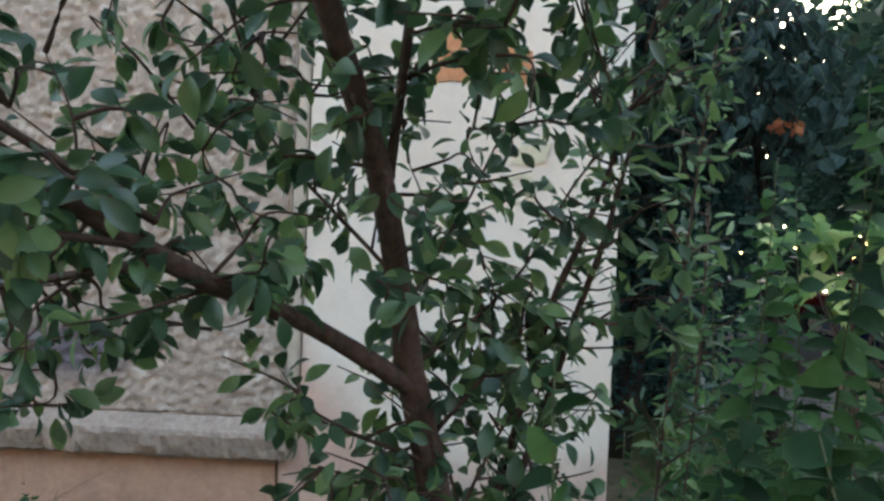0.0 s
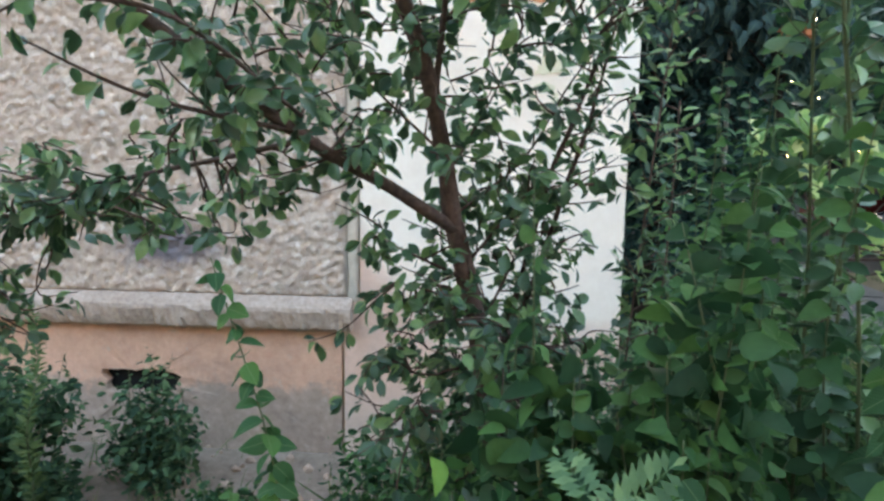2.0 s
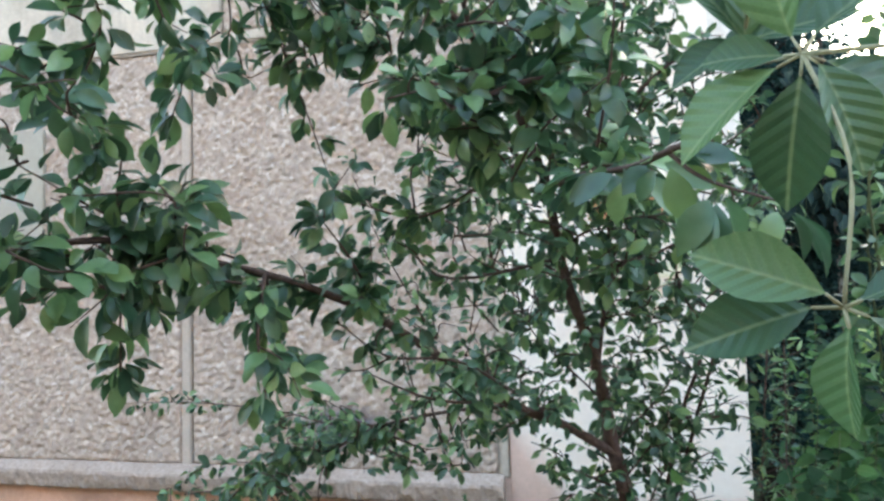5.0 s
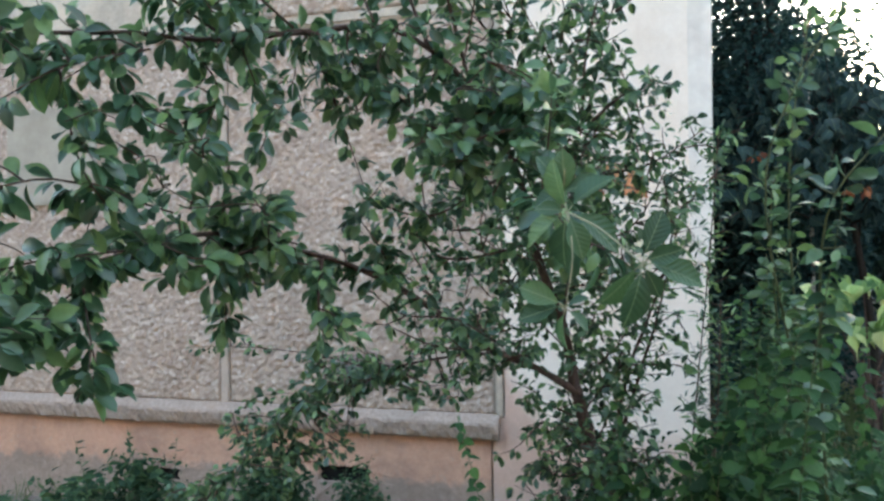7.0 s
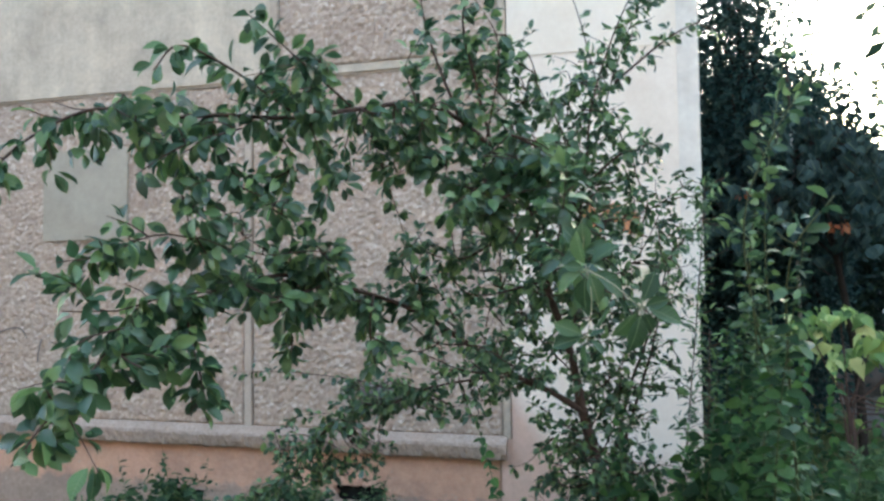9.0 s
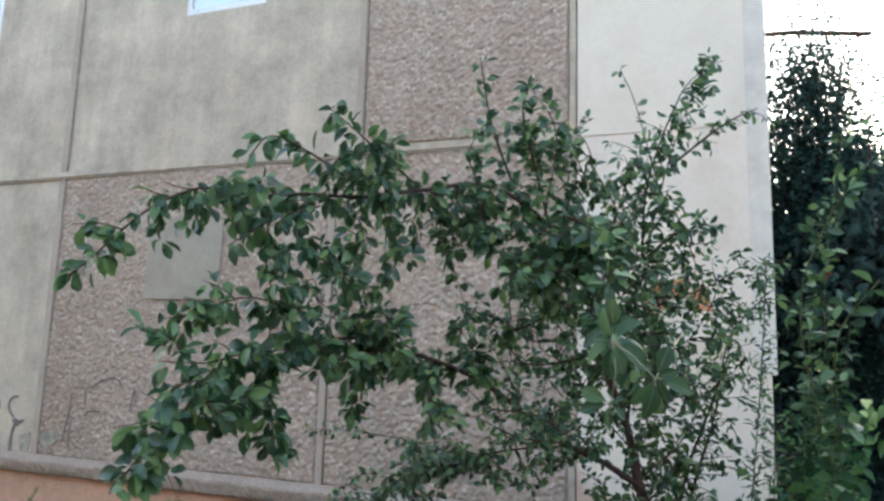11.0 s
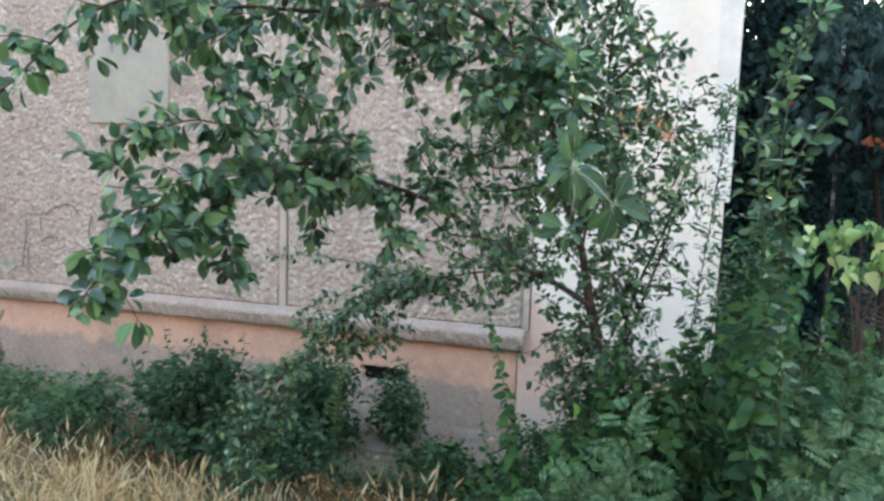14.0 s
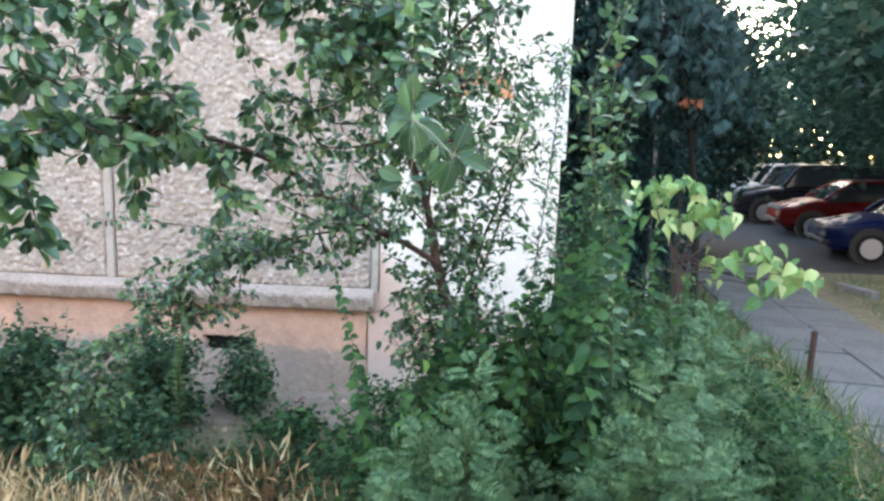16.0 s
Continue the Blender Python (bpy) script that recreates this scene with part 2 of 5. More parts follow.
WEED_SINGLE = leaf_material("weed_leaf_near", (0.024, 0.078, 0.034), (0.046, 0.140, 0.052), (0.10, 0.23, 0.066), single=True, rough=0.62, gloss=0.25)
WEED_LEAF = leaf_material("weed_leaf", (0.015, 0.050, 0.024), (0.034, 0.100, 0.042), (0.090, 0.205, 0.062), rough=0.62, gloss=0.25)
PINNATE_LEAF = leaf_material("pinnate_leaf", (0.050, 0.112, 0.056), (0.100, 0.190, 0.092), (0.19, 0.30, 0.14), rough=0.62, gloss=0.25)
SHRUB_LEAF = leaf_material("shrub_leaf", (0.024, 0.064, 0.036), (0.050, 0.114, 0.060), (0.12, 0.205, 0.095), rough=0.62, gloss=0.25)
PLUM_YOUNG = leaf_material("young_plum_leaf", (0.030, 0.082, 0.040), (0.052, 0.126, 0.056), (0.105, 0.20, 0.082), single=True)
LIME_LEAF = leaf_material("lime_leaf", (0.06, 0.17, 0.05), (0.24, 0.38, 0.10), (0.66, 0.67, 0.31), 0.5, 0.3, True)
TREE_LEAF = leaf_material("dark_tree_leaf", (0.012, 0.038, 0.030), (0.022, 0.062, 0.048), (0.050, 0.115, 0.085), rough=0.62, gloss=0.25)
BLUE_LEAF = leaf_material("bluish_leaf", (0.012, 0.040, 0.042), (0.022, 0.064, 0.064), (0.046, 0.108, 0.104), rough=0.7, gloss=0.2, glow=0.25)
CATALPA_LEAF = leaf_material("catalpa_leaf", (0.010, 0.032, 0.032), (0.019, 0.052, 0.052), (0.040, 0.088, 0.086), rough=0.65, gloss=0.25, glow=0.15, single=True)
ORANGE_LEAF = leaf_material("dead_orange_leaf", (0.20, 0.055, 0.025), (0.34, 0.10, 0.045), (0.44, 0.16, 0.07), 0.8, 0.3)
PALE_TWIG = surface("pale_green_twig", [(0.3, (0.19, 0.20, 0.11)), (0.7, (0.33, 0.31, 0.20))], 60, 8, 0.7, 0.001)
STRAW = leaf_material("dry_grass", (0.48, 0.30, 0.14), (0.82, 0.59, 0.33), (0.95, 0.80, 0.54), 0.8, 0.42)
DEAD_LEAF = leaf_material("withered_leaf", (0.16, 0.075, 0.035), (0.27, 0.14, 0.065), (0.40, 0.24, 0.12), 0.8, 0.3)
YOUNG_LEAF = leaf_material("young_leaf", (0.035, 0.11, 0.035), (0.07, 0.185, 0.055), (0.16, 0.30, 0.06), rough=0.62, gloss=0.25)
GRASS = leaf_material("green_grass", (0.05, 0.10, 0.03), (0.09, 0.16, 0.05), (0.16, 0.22, 0.08), 0.6, 0.3)


# ---- mesh helpers ----
def mesh_from(name, verts, faces, mats, smooth=False):
    me = bpy.data.meshes.new(name)
    me.from_pydata([tuple(v) for v in verts], [], [tuple(f) for f in faces])
    for m in mats if isinstance(mats, (list, tuple)) else [mats]:
        me.materials.append(m)
    if smooth:
        me.shade_smooth()
    me.update()
    return me


def mesh_arrays(name, verts, faces, mat, smooth=False):
    """A mesh from numpy arrays: verts (n, 3) and faces (m, k), all of one size."""
    me = bpy.data.meshes.new(name)
    m, k = faces.shape
    me.vertices.add(len(verts))
    me.vertices.foreach_set("co", np.ascontiguousarray(verts, np.float32).ravel())
    me.loops.add(m * k)
    me.loops.foreach_set("vertex_index", np.ascontiguousarray(faces, np.int32).ravel())
    me.polygons.add(m)
    me.polygons.foreach_set("loop_start", np.arange(m, dtype=np.int32) * k)
    me.materials.append(mat)
    me.update(calc_edges=True)
    if smooth:
        me.shade_smooth()
    return me


def part(name, bm, mat, parent=None, label="", smooth=False):
    me = bpy.data.meshes.new(name)
    bm.to_mesh(me)
    bm.free()
    me.materials.append(mat)
    if smooth:
        me.shade_smooth()
    ob = new(name, me)
    ob.parent = parent
    if label:
        ob["label"] = label
    return ob


def box_bm(x0, x1, y0, y1, z0, z1, bevel=0.0):
    bm = bmesh.new()
    bmesh.ops.create_cube(bm, size=1, matrix=Matrix.Translation(((x0 + x1) / 2, (y0 + y1) / 2, (z0 + z1) / 2)) @ Matrix.Diagonal((x1 - x0, y1 - y0, z1 - z0, 1)))
    if bevel:
        bmesh.ops.bevel(bm, geom=bm.edges[:], offset=bevel, segments=2, affect="EDGES")
    return bm


def spline(points, steps=5):
    """A smooth curve through points (Catmull-Rom)."""
    p = [np.array(q, float) for q in points]
    p = [2 * p[0] - p[1]] + p + [2 * p[-1] - p[-2]]
    out = []
    for i in range(1, len(p) - 2):
        for k in range(steps):
            t = k / steps
            out.append(0.5 * (2 * p[i] + (p[i + 1] - p[i - 1]) * t + (2 * p[i - 1] - 5 * p[i] + 4 * p[i + 1] - p[i + 2]) * t * t
                              + (3 * p[i] - p[i - 1] - 3 * p[i + 1] + p[i + 2]) * t ** 3))
    return np.array(out + [p[-2]])


def frame_of(d, up=(0, 0, 1)):
    """Three square axes: along d, sideways, and towards up."""
    dx, dy, dz = (float(c) for c in d)
    n = math.sqrt(dx * dx + dy * dy + dz * dz) + 1e-9
    dx, dy, dz = dx / n, dy / n, dz / n
    ux, uy, uz = (float(c) for c in up)
    if abs(ux * dx + uy * dy + uz * dz) > 0.97 * math.sqrt(ux * ux + uy * uy + uz * uz):
        ux, uy, uz = 1.0, 0.2, 0.3
    sx, sy, sz = uy * dz - uz * dy, uz * dx - ux * dz, ux * dy - uy * dx
    n = math.sqrt(sx * sx + sy * sy + sz * sz) + 1e-9
    sx, sy, sz = sx / n, sy / n, sz / n
    return np.array((dx, dy, dz)), np.array((sx, sy, sz)), np.array((dy * sz - dz * sy, dz * sx - dx * sz, dx * sy - dy * sx))


class Tubes:
    """Collects tapered round stems into one mesh."""

    def __init__(self):
        self.v, self.f = [], []

    def add(self, pts, r0, r1, seg=6, knobs=0.0):
        n, base = len(pts), len(self.v)
        for i, p in enumerate(pts):
            d, s, u = frame_of(pts[min(i + 1, n - 1)] - pts[max(i - 1, 0)])
            r = r0 + (r1 - r0) * i / (n - 1)
            for k in range(seg):
                a = 2 * math.pi * k / seg
                q = r * (1 + knobs * random.uniform(-1, 1))
                self.v.append(p + s * math.cos(a) * q + u * math.sin(a) * q)
        for i in range(n - 1):
            for k in range(seg):
                a, b = base + i * seg + k, base + i * seg + (k + 1) % seg
                self.f.append((a, b, b + seg, a + seg))
        self.f.append(tuple(base + k for k in range(seg))[::-1])
        self.f.append(tuple(base + (n - 1) * seg + k for k in range(seg)))

    def make(self, name, mat, parent=None, label="", kind=""):
        ob = new(name, mesh_from(name, self.v, self.f, mat, True))
        ob.parent = parent
        return tagged(ob, label, kind=kind)


def leaf_shape(width, widest=0.42, curl=0.12, fold=0.10, rows=4, tip=1.0, notch=0.0):
    """A folded, curling leaf of length 1 along x: outline widest at that share of its length."""
    v, f = [], []
    for i in range(rows + 1):
        t = i / rows
        w = width * 0.5 * (math.sin(math.pi * t ** (math.log(0.5) / math.log(widest))) ** (0.8 if t < widest else 0.8 * tip) if 0 < t < 1 else 0)
        x, z = t - (notch * (1 - t) ** 3), -curl * t * t
        v += [(x, 0, z), (x - notch * 0.5 * (1 - t) ** 4, w, z + fold * w * 2), (x - notch * 0.5 * (1 - t) ** 4, -w, z + fold * w * 2)]
    for i in range(rows):
        a, b = 3 * i, 3 * i + 3
        if i == 0:
            f += [(a, b, b + 1), (a, b + 2, b)]
        elif i == rows - 1:
            f += [(a, b, a + 1), (a, a + 2, b)]
        else:
            f += [(a, b, b + 1, a + 1), (a, a + 2, b + 2, b)]
    used = sorted({k for q in f for k in q})
    at = {k: i for i, k in enumerate(used)}
    return np.array([v[k] for k in used]), [tuple(at[k] for k in q) for q in f]


PLUM = [leaf_shape(0.55, 0.56, c, 0.2, 5) for c in (0.10, 0.28, 0.45)]
NARROW = [leaf_shape(0.30, 0.45, c, 0.15) for c in (0.2, 0.5)]
HEART = [leaf_shape(0.80, 0.40, c, 0.16, 7, 1.08, 0.1) for c in (0.15, 0.4, 0.65)]
LARGE_HEART = [leaf_shape(0.80, 0.38, c, 0.20, 8, 1.7, 0.10) for c in (0.3, 0.5, 0.7)]
OVAL = [leaf_shape(0.5, 0.45, 0.1, 0.08, 2)]
OBLONG = [leaf_shape(0.56, 0.55, c, 0.26, 7, 1.1) for c in (0.1, 0.25, 0.4)]
BLADE = [leaf_shape(0.035, 0.3, c, 0.0, 3) for c in (0.2, 0.5)]


def straw_shape(head):
    """A dry stalk that bends, with a slim ear of grain at its end."""
    v = [(0, 0.005, 0), (0, -0.005, 0), (0.5, 0.004, -0.02), (0.5, -0.004, -0.02), (0.72, 0.003, -0.06), (0.72, -0.003, -0.06)]
    f = [(0, 1, 3, 2), (2, 3, 5, 4)]
    if head:
        v += [(0.70, 0, -0.05), (0.80, 0.026, -0.08), (0.80, -0.026, -0.08), (0.84, 0, -0.06), (1.0, 0, -0.17)]
        f += [(6, 7, 9), (6, 9, 8), (7, 10, 9), (9, 10, 8)]
    else:
        v += [(1.0, 0, -0.2)]
        f += [(4, 5, 6)]
    return np.array(v), f


STALK = [straw_shape(True), straw_shape(True), straw_shape(False), leaf_shape(0.03, 0.3, 0.35, 0.0, 3), leaf_shape(0.04, 0.3, 0.7, 0.0, 3)]


class Leaves:
    """Collects leaves as poses; makes one joined mesh, or single leaf objects."""

    def __init__(self, shapes):
        self.shapes, self.items = shapes, []

    def add(self, pos, d, size, up=(0, 0, 1)):
        self.items.append((np.array(pos, float), *frame_of(np.array(d, float), up), size, random.randrange(len(self.shapes))))

    def make(self, name, mat, parent=None, label="", kind="stuff"):
        if not self.items:
            return None
        v, f, n = [], [], 0
        tris = [np.array([t for q in lf for t in ([q] if len(q) == 3 else [(q[0], q[1], q[2]), (q[0], q[2], q[3])])]) for _, lf in self.shapes]
        for p, d, s, u, size, k in self.items:
            lv = self.shapes[k][0]
            v.append(p + size * (lv @ np.stack((d, s, u))))
            f.append(tris[k] + n)
            n += len(lv)
        ob = new(name, mesh_arrays(name, np.concatenate(v), np.concatenate(f), mat, True))
        ob.parent = parent
        return tagged(ob, label, kind=kind)

    def singles(self, name, mat, parent):
        meshes = [mesh_from(name, lv.tolist(), lf, mat, True) for lv, lf in self.shapes]
        for p, d, s, u, size, k in self.items:
            ob = new(name, meshes[k])
            ob.parent = parent
            ob.matrix_basis = Matrix.Translation(p.tolist()) @ Matrix((d, s, u)).transposed().to_4x4() @ Matrix.Scale(size, 4)


def rand_dir(zlo=-1.0, zhi=1.0):
    z, a = random.uniform(zlo, zhi), random.uniform(0, 2 * math.pi)
    r = math.sqrt(max(0, 1 - z * z))
    return np.array((r * math.cos(a), r * math.sin(a), z))


# ---- ground ----
def smooth_step(a, b, v):
    t = min(1, max(0, (v - a) / (b - a)))
    return t * t * (3 - 2 * t)


def ground_z(x, y):
    rise = 0.28 * smooth_step(-1.5, -5.0, y) * (1 - smooth_step(1.5, 3.2, x))
    return 0.03 + rise - 0.03 * smooth_step(2.0, 3.2, x) - 0.12 * smooth_step(5.5, 9.0, y)


def axis_steps(lo, hi, fine, far):
    inner = list(np.arange(lo, hi + 1e-6, fine))
    return [lo - far, lo - far / 8, lo - far / 40, lo - far / 160] + inner + [hi + far / 160, hi + far / 40, hi + far / 8, hi + far]


gx, gy = axis_steps(-9, 9, 0.25, 800), axis_steps(-9, 12, 0.25, 800)
gv = [(x, y, ground_z(x, y) + (0.012 * noise.noise((x * 2, y * 2, 0)) if abs(x) < 9 and abs(y) < 9 else 0)) for y in gy for x in gx]
gf = [(j * len(gx) + i, j * len(gx) + i + 1, (j + 1) * len(gx) + i + 1, (j + 1) * len(gx) + i) for j in range(len(gy) - 1) for i in range(len(gx) - 1)]
ground = tagged(new("ground", mesh_from("ground", gv, gf, SOIL, True)), "dry brown soil with sparse grass", "ground", kind="structure")

# ---- building ----
WALL_L, WALL_R, WALL_TOP, BACK = -12.0, 1.34, 14.9, 10.0
LEVEL, FLOOR_2 = 0.85, 3.65
building = tagged(new("panel_building"), "weathered concrete panel apartment block with pebble-dash panels", "building")


def wall_part(name, x0, x1, y0, y1, z0, z1, mat, label="", bevel=0.0):
    return part(name, box_bm(x0, x1, y0, y1, z0, z1, bevel), mat, building, label)


wall_part("wall_core", WALL_L, WALL_R - 0.02, 0.05, BACK, 0.0, WALL_TOP, JOINT)
wall_part("roof_slab", WALL_L - 0.2, WALL_R + 0.2, -0.2, BACK + 0.2, WALL_TOP, WALL_TOP + 0.25, LEDGE)


def pebble_panel(x0, x1, z0, z1, seed):
    """A panel face of stone chips pressed into mortar, each chip a tilted facet."""
    rng = np.random.default_rng(seed)
    step, cell = 0.0125, 0.0245
    nx, nz = int((x1 - x0) / step), int((z1 - z0) / step)
    X, Z = np.meshgrid(np.linspace(0, x1 - x0, nx), np.linspace(0, z1 - z0, nz))
    cx, cz = int((x1 - x0) / cell) + 3, int((z1 - z0) / cell) + 3
    jx, jz = rng.random((cz, cx)), rng.random((cz, cx))
    h, tx, tz = rng.random((cz, cx)) ** 1.5, rng.normal(0, 0.35, (cz, cx)), rng.normal(0, 0.35, (cz, cx))
    best, H = np.full(X.shape, 9.0), np.zeros(X.shape)
    ci, cj = (X / cell).astype(int) + 1, (Z / cell).astype(int) + 1
    for a in (-1, 0, 1):
        for b in (-1, 0, 1):
            i, j = np.clip(ci + a, 0, cx - 1), np.clip(cj + b, 0, cz - 1)
            dx, dz = X - (i - 1 + jx[j, i]) * cell, Z - (j - 1 + jz[j, i]) * cell
            d = np.hypot(dx, dz)
            near = d < best
            best = np.where(near, d, best)
            H = np.where(near, 0.0025 + 0.012 * h[j, i] + tx[j, i] * dx + tz[j, i] * dz - 11 * d * d, H)
    H += 0.004 * np.sin(X * 2.1 + seed) * np.sin(Z * 1.7)
    edge = np.minimum.reduce([X, x1 - x0 - X, Z, z1 - z0 - Z])
    H = np.where(edge < 0.012, -0.01, H)
    V = np.stack([x0 + X, -np.clip(H, -0.012, 0.02), z0 + Z], -1).reshape(-1, 3)
    k = np.arange(nx * nz).reshape(nz, nx)
    F = np.stack([k[:-1, :-1], k[:-1, 1:], k[1:, 1:], k[1:, :-1]], -1).reshape(-1, 4)
    ob = new("pebble_panel", mesh_arrays("pebble_panel", V, F, PEBBLE))
    ob.parent = building
    ob["label"] = "beige pebble-dash concrete panel with exposed stone chips"
    return ob


pebble_panel(-5.18, -2.11, LEVEL + 0.02, FLOOR_2 - 0.03, 1)
pebble_panel(-2.03, -0.03, LEVEL + 0.02, FLOOR_2 - 0.03, 2)
pebble_panel(-1.80, -0.03, FLOOR_2 + 0.06, FLOOR_2 + 2.75, 3)
# smooth plastered panels
wall_part("plaster_panel", WALL_L, -5.27, 0.0, 0.06, LEVEL, FLOOR_2 - 0.03, PLASTER_GREY, "smooth grey-beige plastered panel", 0.006)
wall_part("white_panel", 0.035, WALL_R, -0.004, 0.06, -0.2, FLOOR_2, CORNER, "smooth white-painted corner panel", 0.006)
wall_part("white_panel", 0.035, WALL_R, -0.004, 0.06, FLOOR_2 + 0.02, WALL_TOP, PLASTER_WHITE, "smooth white-painted corner panel", 0.006)
wall_part("corner_bead", WALL_R - 0.11, WALL_R + 0.034, -0.010, 0.07, 1.89, WALL_TOP, BEAD, "greyish weathered corner strip", 0.005)
wall_part("side_wall", WALL_R - 0.02, WALL_R + 0.004, 0.06, BACK, 0.0, WALL_TOP, PLASTER_WHITE)
# joints between the panels: raised mortar bands
for x, z0, z1, w in ((-5.225, LEVEL, WALL_TOP, 0.045), (-2.07, LEVEL, FLOOR_2, 0.034), (-1.845, FLOOR_2 + 0.05, WALL_TOP, 0.035), (0.0, LEVEL, WALL_TOP, 0.028)):
    wall_part("joint_band", x - w, x + w, -0.014, 0.06, z0, z1, JOINT if x != 0.0 else PLASTER_GREY, "", 0.008)
wall_part("joint_band", WALL_L, 0.03, -0.020, 0.06, FLOOR_2 - 0.03, FLOOR_2 + 0.05, PLASTER_GREY, "", 0.015)
wall_part("joint_band", 0.03, WALL_R - 0.12, -0.010, 0.06, FLOOR_2 - 0.01, FLOOR_2 + 0.03, PLASTER_WHITE, "", 0.006)
# thin dark strips stand in for the shade in the joint grooves
GROOVE_SHADE = surface("groove_shade_grey", [(0.35, (0.30, 0.25, 0.21)), (0.65, (0.42, 0.355, 0.30))], 30, 4, 0.95, 0.004)
for x0, x1, z0, z1 in ((WALL_L, 0.0, FLOOR_2 - 0.043, FLOOR_2 - 0.030), (-5.182, -5.168, LEVEL + 0.03, FLOOR_2 - 0.05), (-5.182, -5.168, FLOOR_2 + 0.06, WALL_TOP), (-1.815, -1.798, FLOOR_2 + 0.06, WALL_TOP), (-0.036, -0.026, LEVEL + 0.03, WALL_TOP)):
    wall_part("groove_shade_strip", x0, x1, -0.017, 0.055, z0, z1, GROOVE_SHADE, "", 0.003)
wall_part("upper_panel", -1.80, -0.03, 0.02, 0.06, 6.45, WALL_TOP, PLASTER_GREY)


def holed_panel(name, x0, x1, z0, z1, hx0, hx1, hz0, hz1, mat, y0=0.0, y1=0.06):
    """A wall panel of four pieces round an opening, as one mesh."""
    bm = bmesh.new()
    outer, inner = ((x0, z0), (x1, z0), (x1, z1), (x0, z1)), ((hx0, hz0), (hx1, hz0), (hx1, hz1), (hx0, hz1))
    rings = [[bm.verts.new((x, y, z)) for x, z in ring] for ring in (outer, inner) for y in (y0, y1)]
    for i in range(4):
        j = (i + 1) % 4
        for a, b in ((0, 2), (2, 3), (3, 1), (1, 0)):
            bm.faces.new((rings[a][i], rings[a][j], rings[b][j], rings[b][i]))
    bmesh.ops.recalc_face_normals(bm, faces=bm.faces[:])
    return part(name, bm, mat, building, "smooth weathered beige plastered panel")


holed_panel("plaster_panel", -5.18, -1.88, FLOOR_2 + 0.05, WALL_TOP, -3.83, -2.9, 5.2, 6.4, PLASTER_GREY)
holed_panel("plaster_panel", WALL_L, -5.27, FLOOR_2 + 0.05, WALL_TOP, -7.6, -6.42, 5.0, 6.4, PLASTER_GREY)
GLASS, _gn, _gl, _gb = material("window_glass", 0.05)
_gb.inputs["Base Color"].default_value = (0.55, 0.62, 0.66, 1)
_gb.inputs["Specular IOR Level"].default_value = 1.0
FRAME = surface("white_upvc", [(0.3, (0.76, 0.77, 0.78)), (0.7, (0.8, 0.81, 0.82))], 20, 3, 0.4, 0.0005)
for x0, x1, z0, z1 in ((-3.83, -2.9, 5.2, 6.4), (-7.6, -6.42, 5.0, 6.4)):
    win = tagged(new("window"), "white-framed window in the plastered wall", "window", kind="structure")
    bm = bmesh.new()
    for a, b, c, d in ((x0, x0 + 0.06, z0, z1), (x1 - 0.06, x1, z0, z1), (x0 + 0.06, x1 - 0.06, z0, z0 + 0.06), (x0 + 0.06, x1 - 0.06, z1 - 0.06, z1)):
        bmesh.ops.create_cube(bm, size=1, matrix=Matrix.Translation(((a + b) / 2, 0.028, (c + d) / 2)) @ Matrix.Diagonal((b - a, 0.04, d - c, 1)))
    part("window_frame", bm, FRAME, win)
    part("pane", box_bm(x0 + 0.06, x1 - 0.06, 0.03, 0.04, z0 + 0.06, z1 - 0.06), GLASS, win)

wall_part("render_patch", -4.03, -3.18, -0.026, 0.0, 2.38, 3.16, PATCH, "smooth grey cement patch", 0.006)


# ledge with a broken lower edge
def ledge(x0, x1):
    rng = np.random.default_rng(5)
    n = int((x1 - x0) / 0.02)
    prof = [(0.03, LEVEL + 0.03), (-0.012, LEVEL + 0.022), (-0.075, LEVEL - 0.025), (-0.082, LEVEL - 0.045), (-0.078, LEVEL - 0.09), (-0.07, LEVEL - 0.13), (-0.05, LEVEL - 0.145), (0.03, LEVEL - 0.15)]
    amp = [0, 0.002, 0.004, 0.010, 0.013, 0.014, 0.010, 0]
    v, f, m = [], [], len(prof)
    for i in range(n + 1):
        x = x0 + (x1 - x0) * i / n
        for (y, z), a in zip(prof, amp):
            k = 0.9 * noise.noise((x * 5, z * 30, 1)) + 0.7 * noise.noise((x * 22, z * 60, 4)) + rng.normal(0, 0.25)
            v.append((x, y + a * k, z + 0.5 * a * noise.noise((x * 16, z * 50, 9)) + 0.2 * a * rng.normal()))
    for i in range(n):
        for k in range(m - 1):
            a = i * m + k
            f.append((a, a + 1, a + m + 1, a + m))
    f += [tuple(range(m))[::-1], tuple(n * m + k for k in range(m))]
    ob = new("ledge", mesh_from("ledge", v, f, LEDGE))
    ob.parent = building
    ob["label"] = "rough crumbling concrete ledge above the plinth"


ledge(WALL_L, 0.0)
PIECES = ((WALL_L, -3.2), (-2.1, -1.6), (-0.7, -0.06))
for x0, x1 in PIECES:
    wall_part("plinth", x0, x1, -0.003, 0.06, -0.2, 0.72, PLINTH, "faded orange paint over rough grey stucco plinth")
wall_part("plinth", -0.045, 0.035, -0.001, 0.06, -0.2, 0.85, CORNER, "faded pink-orange painted plinth end")
wall_part("plinth_crack", -0.06, -0.045, 0.02, 0.06, -0.2, 0.72, STUCCO)


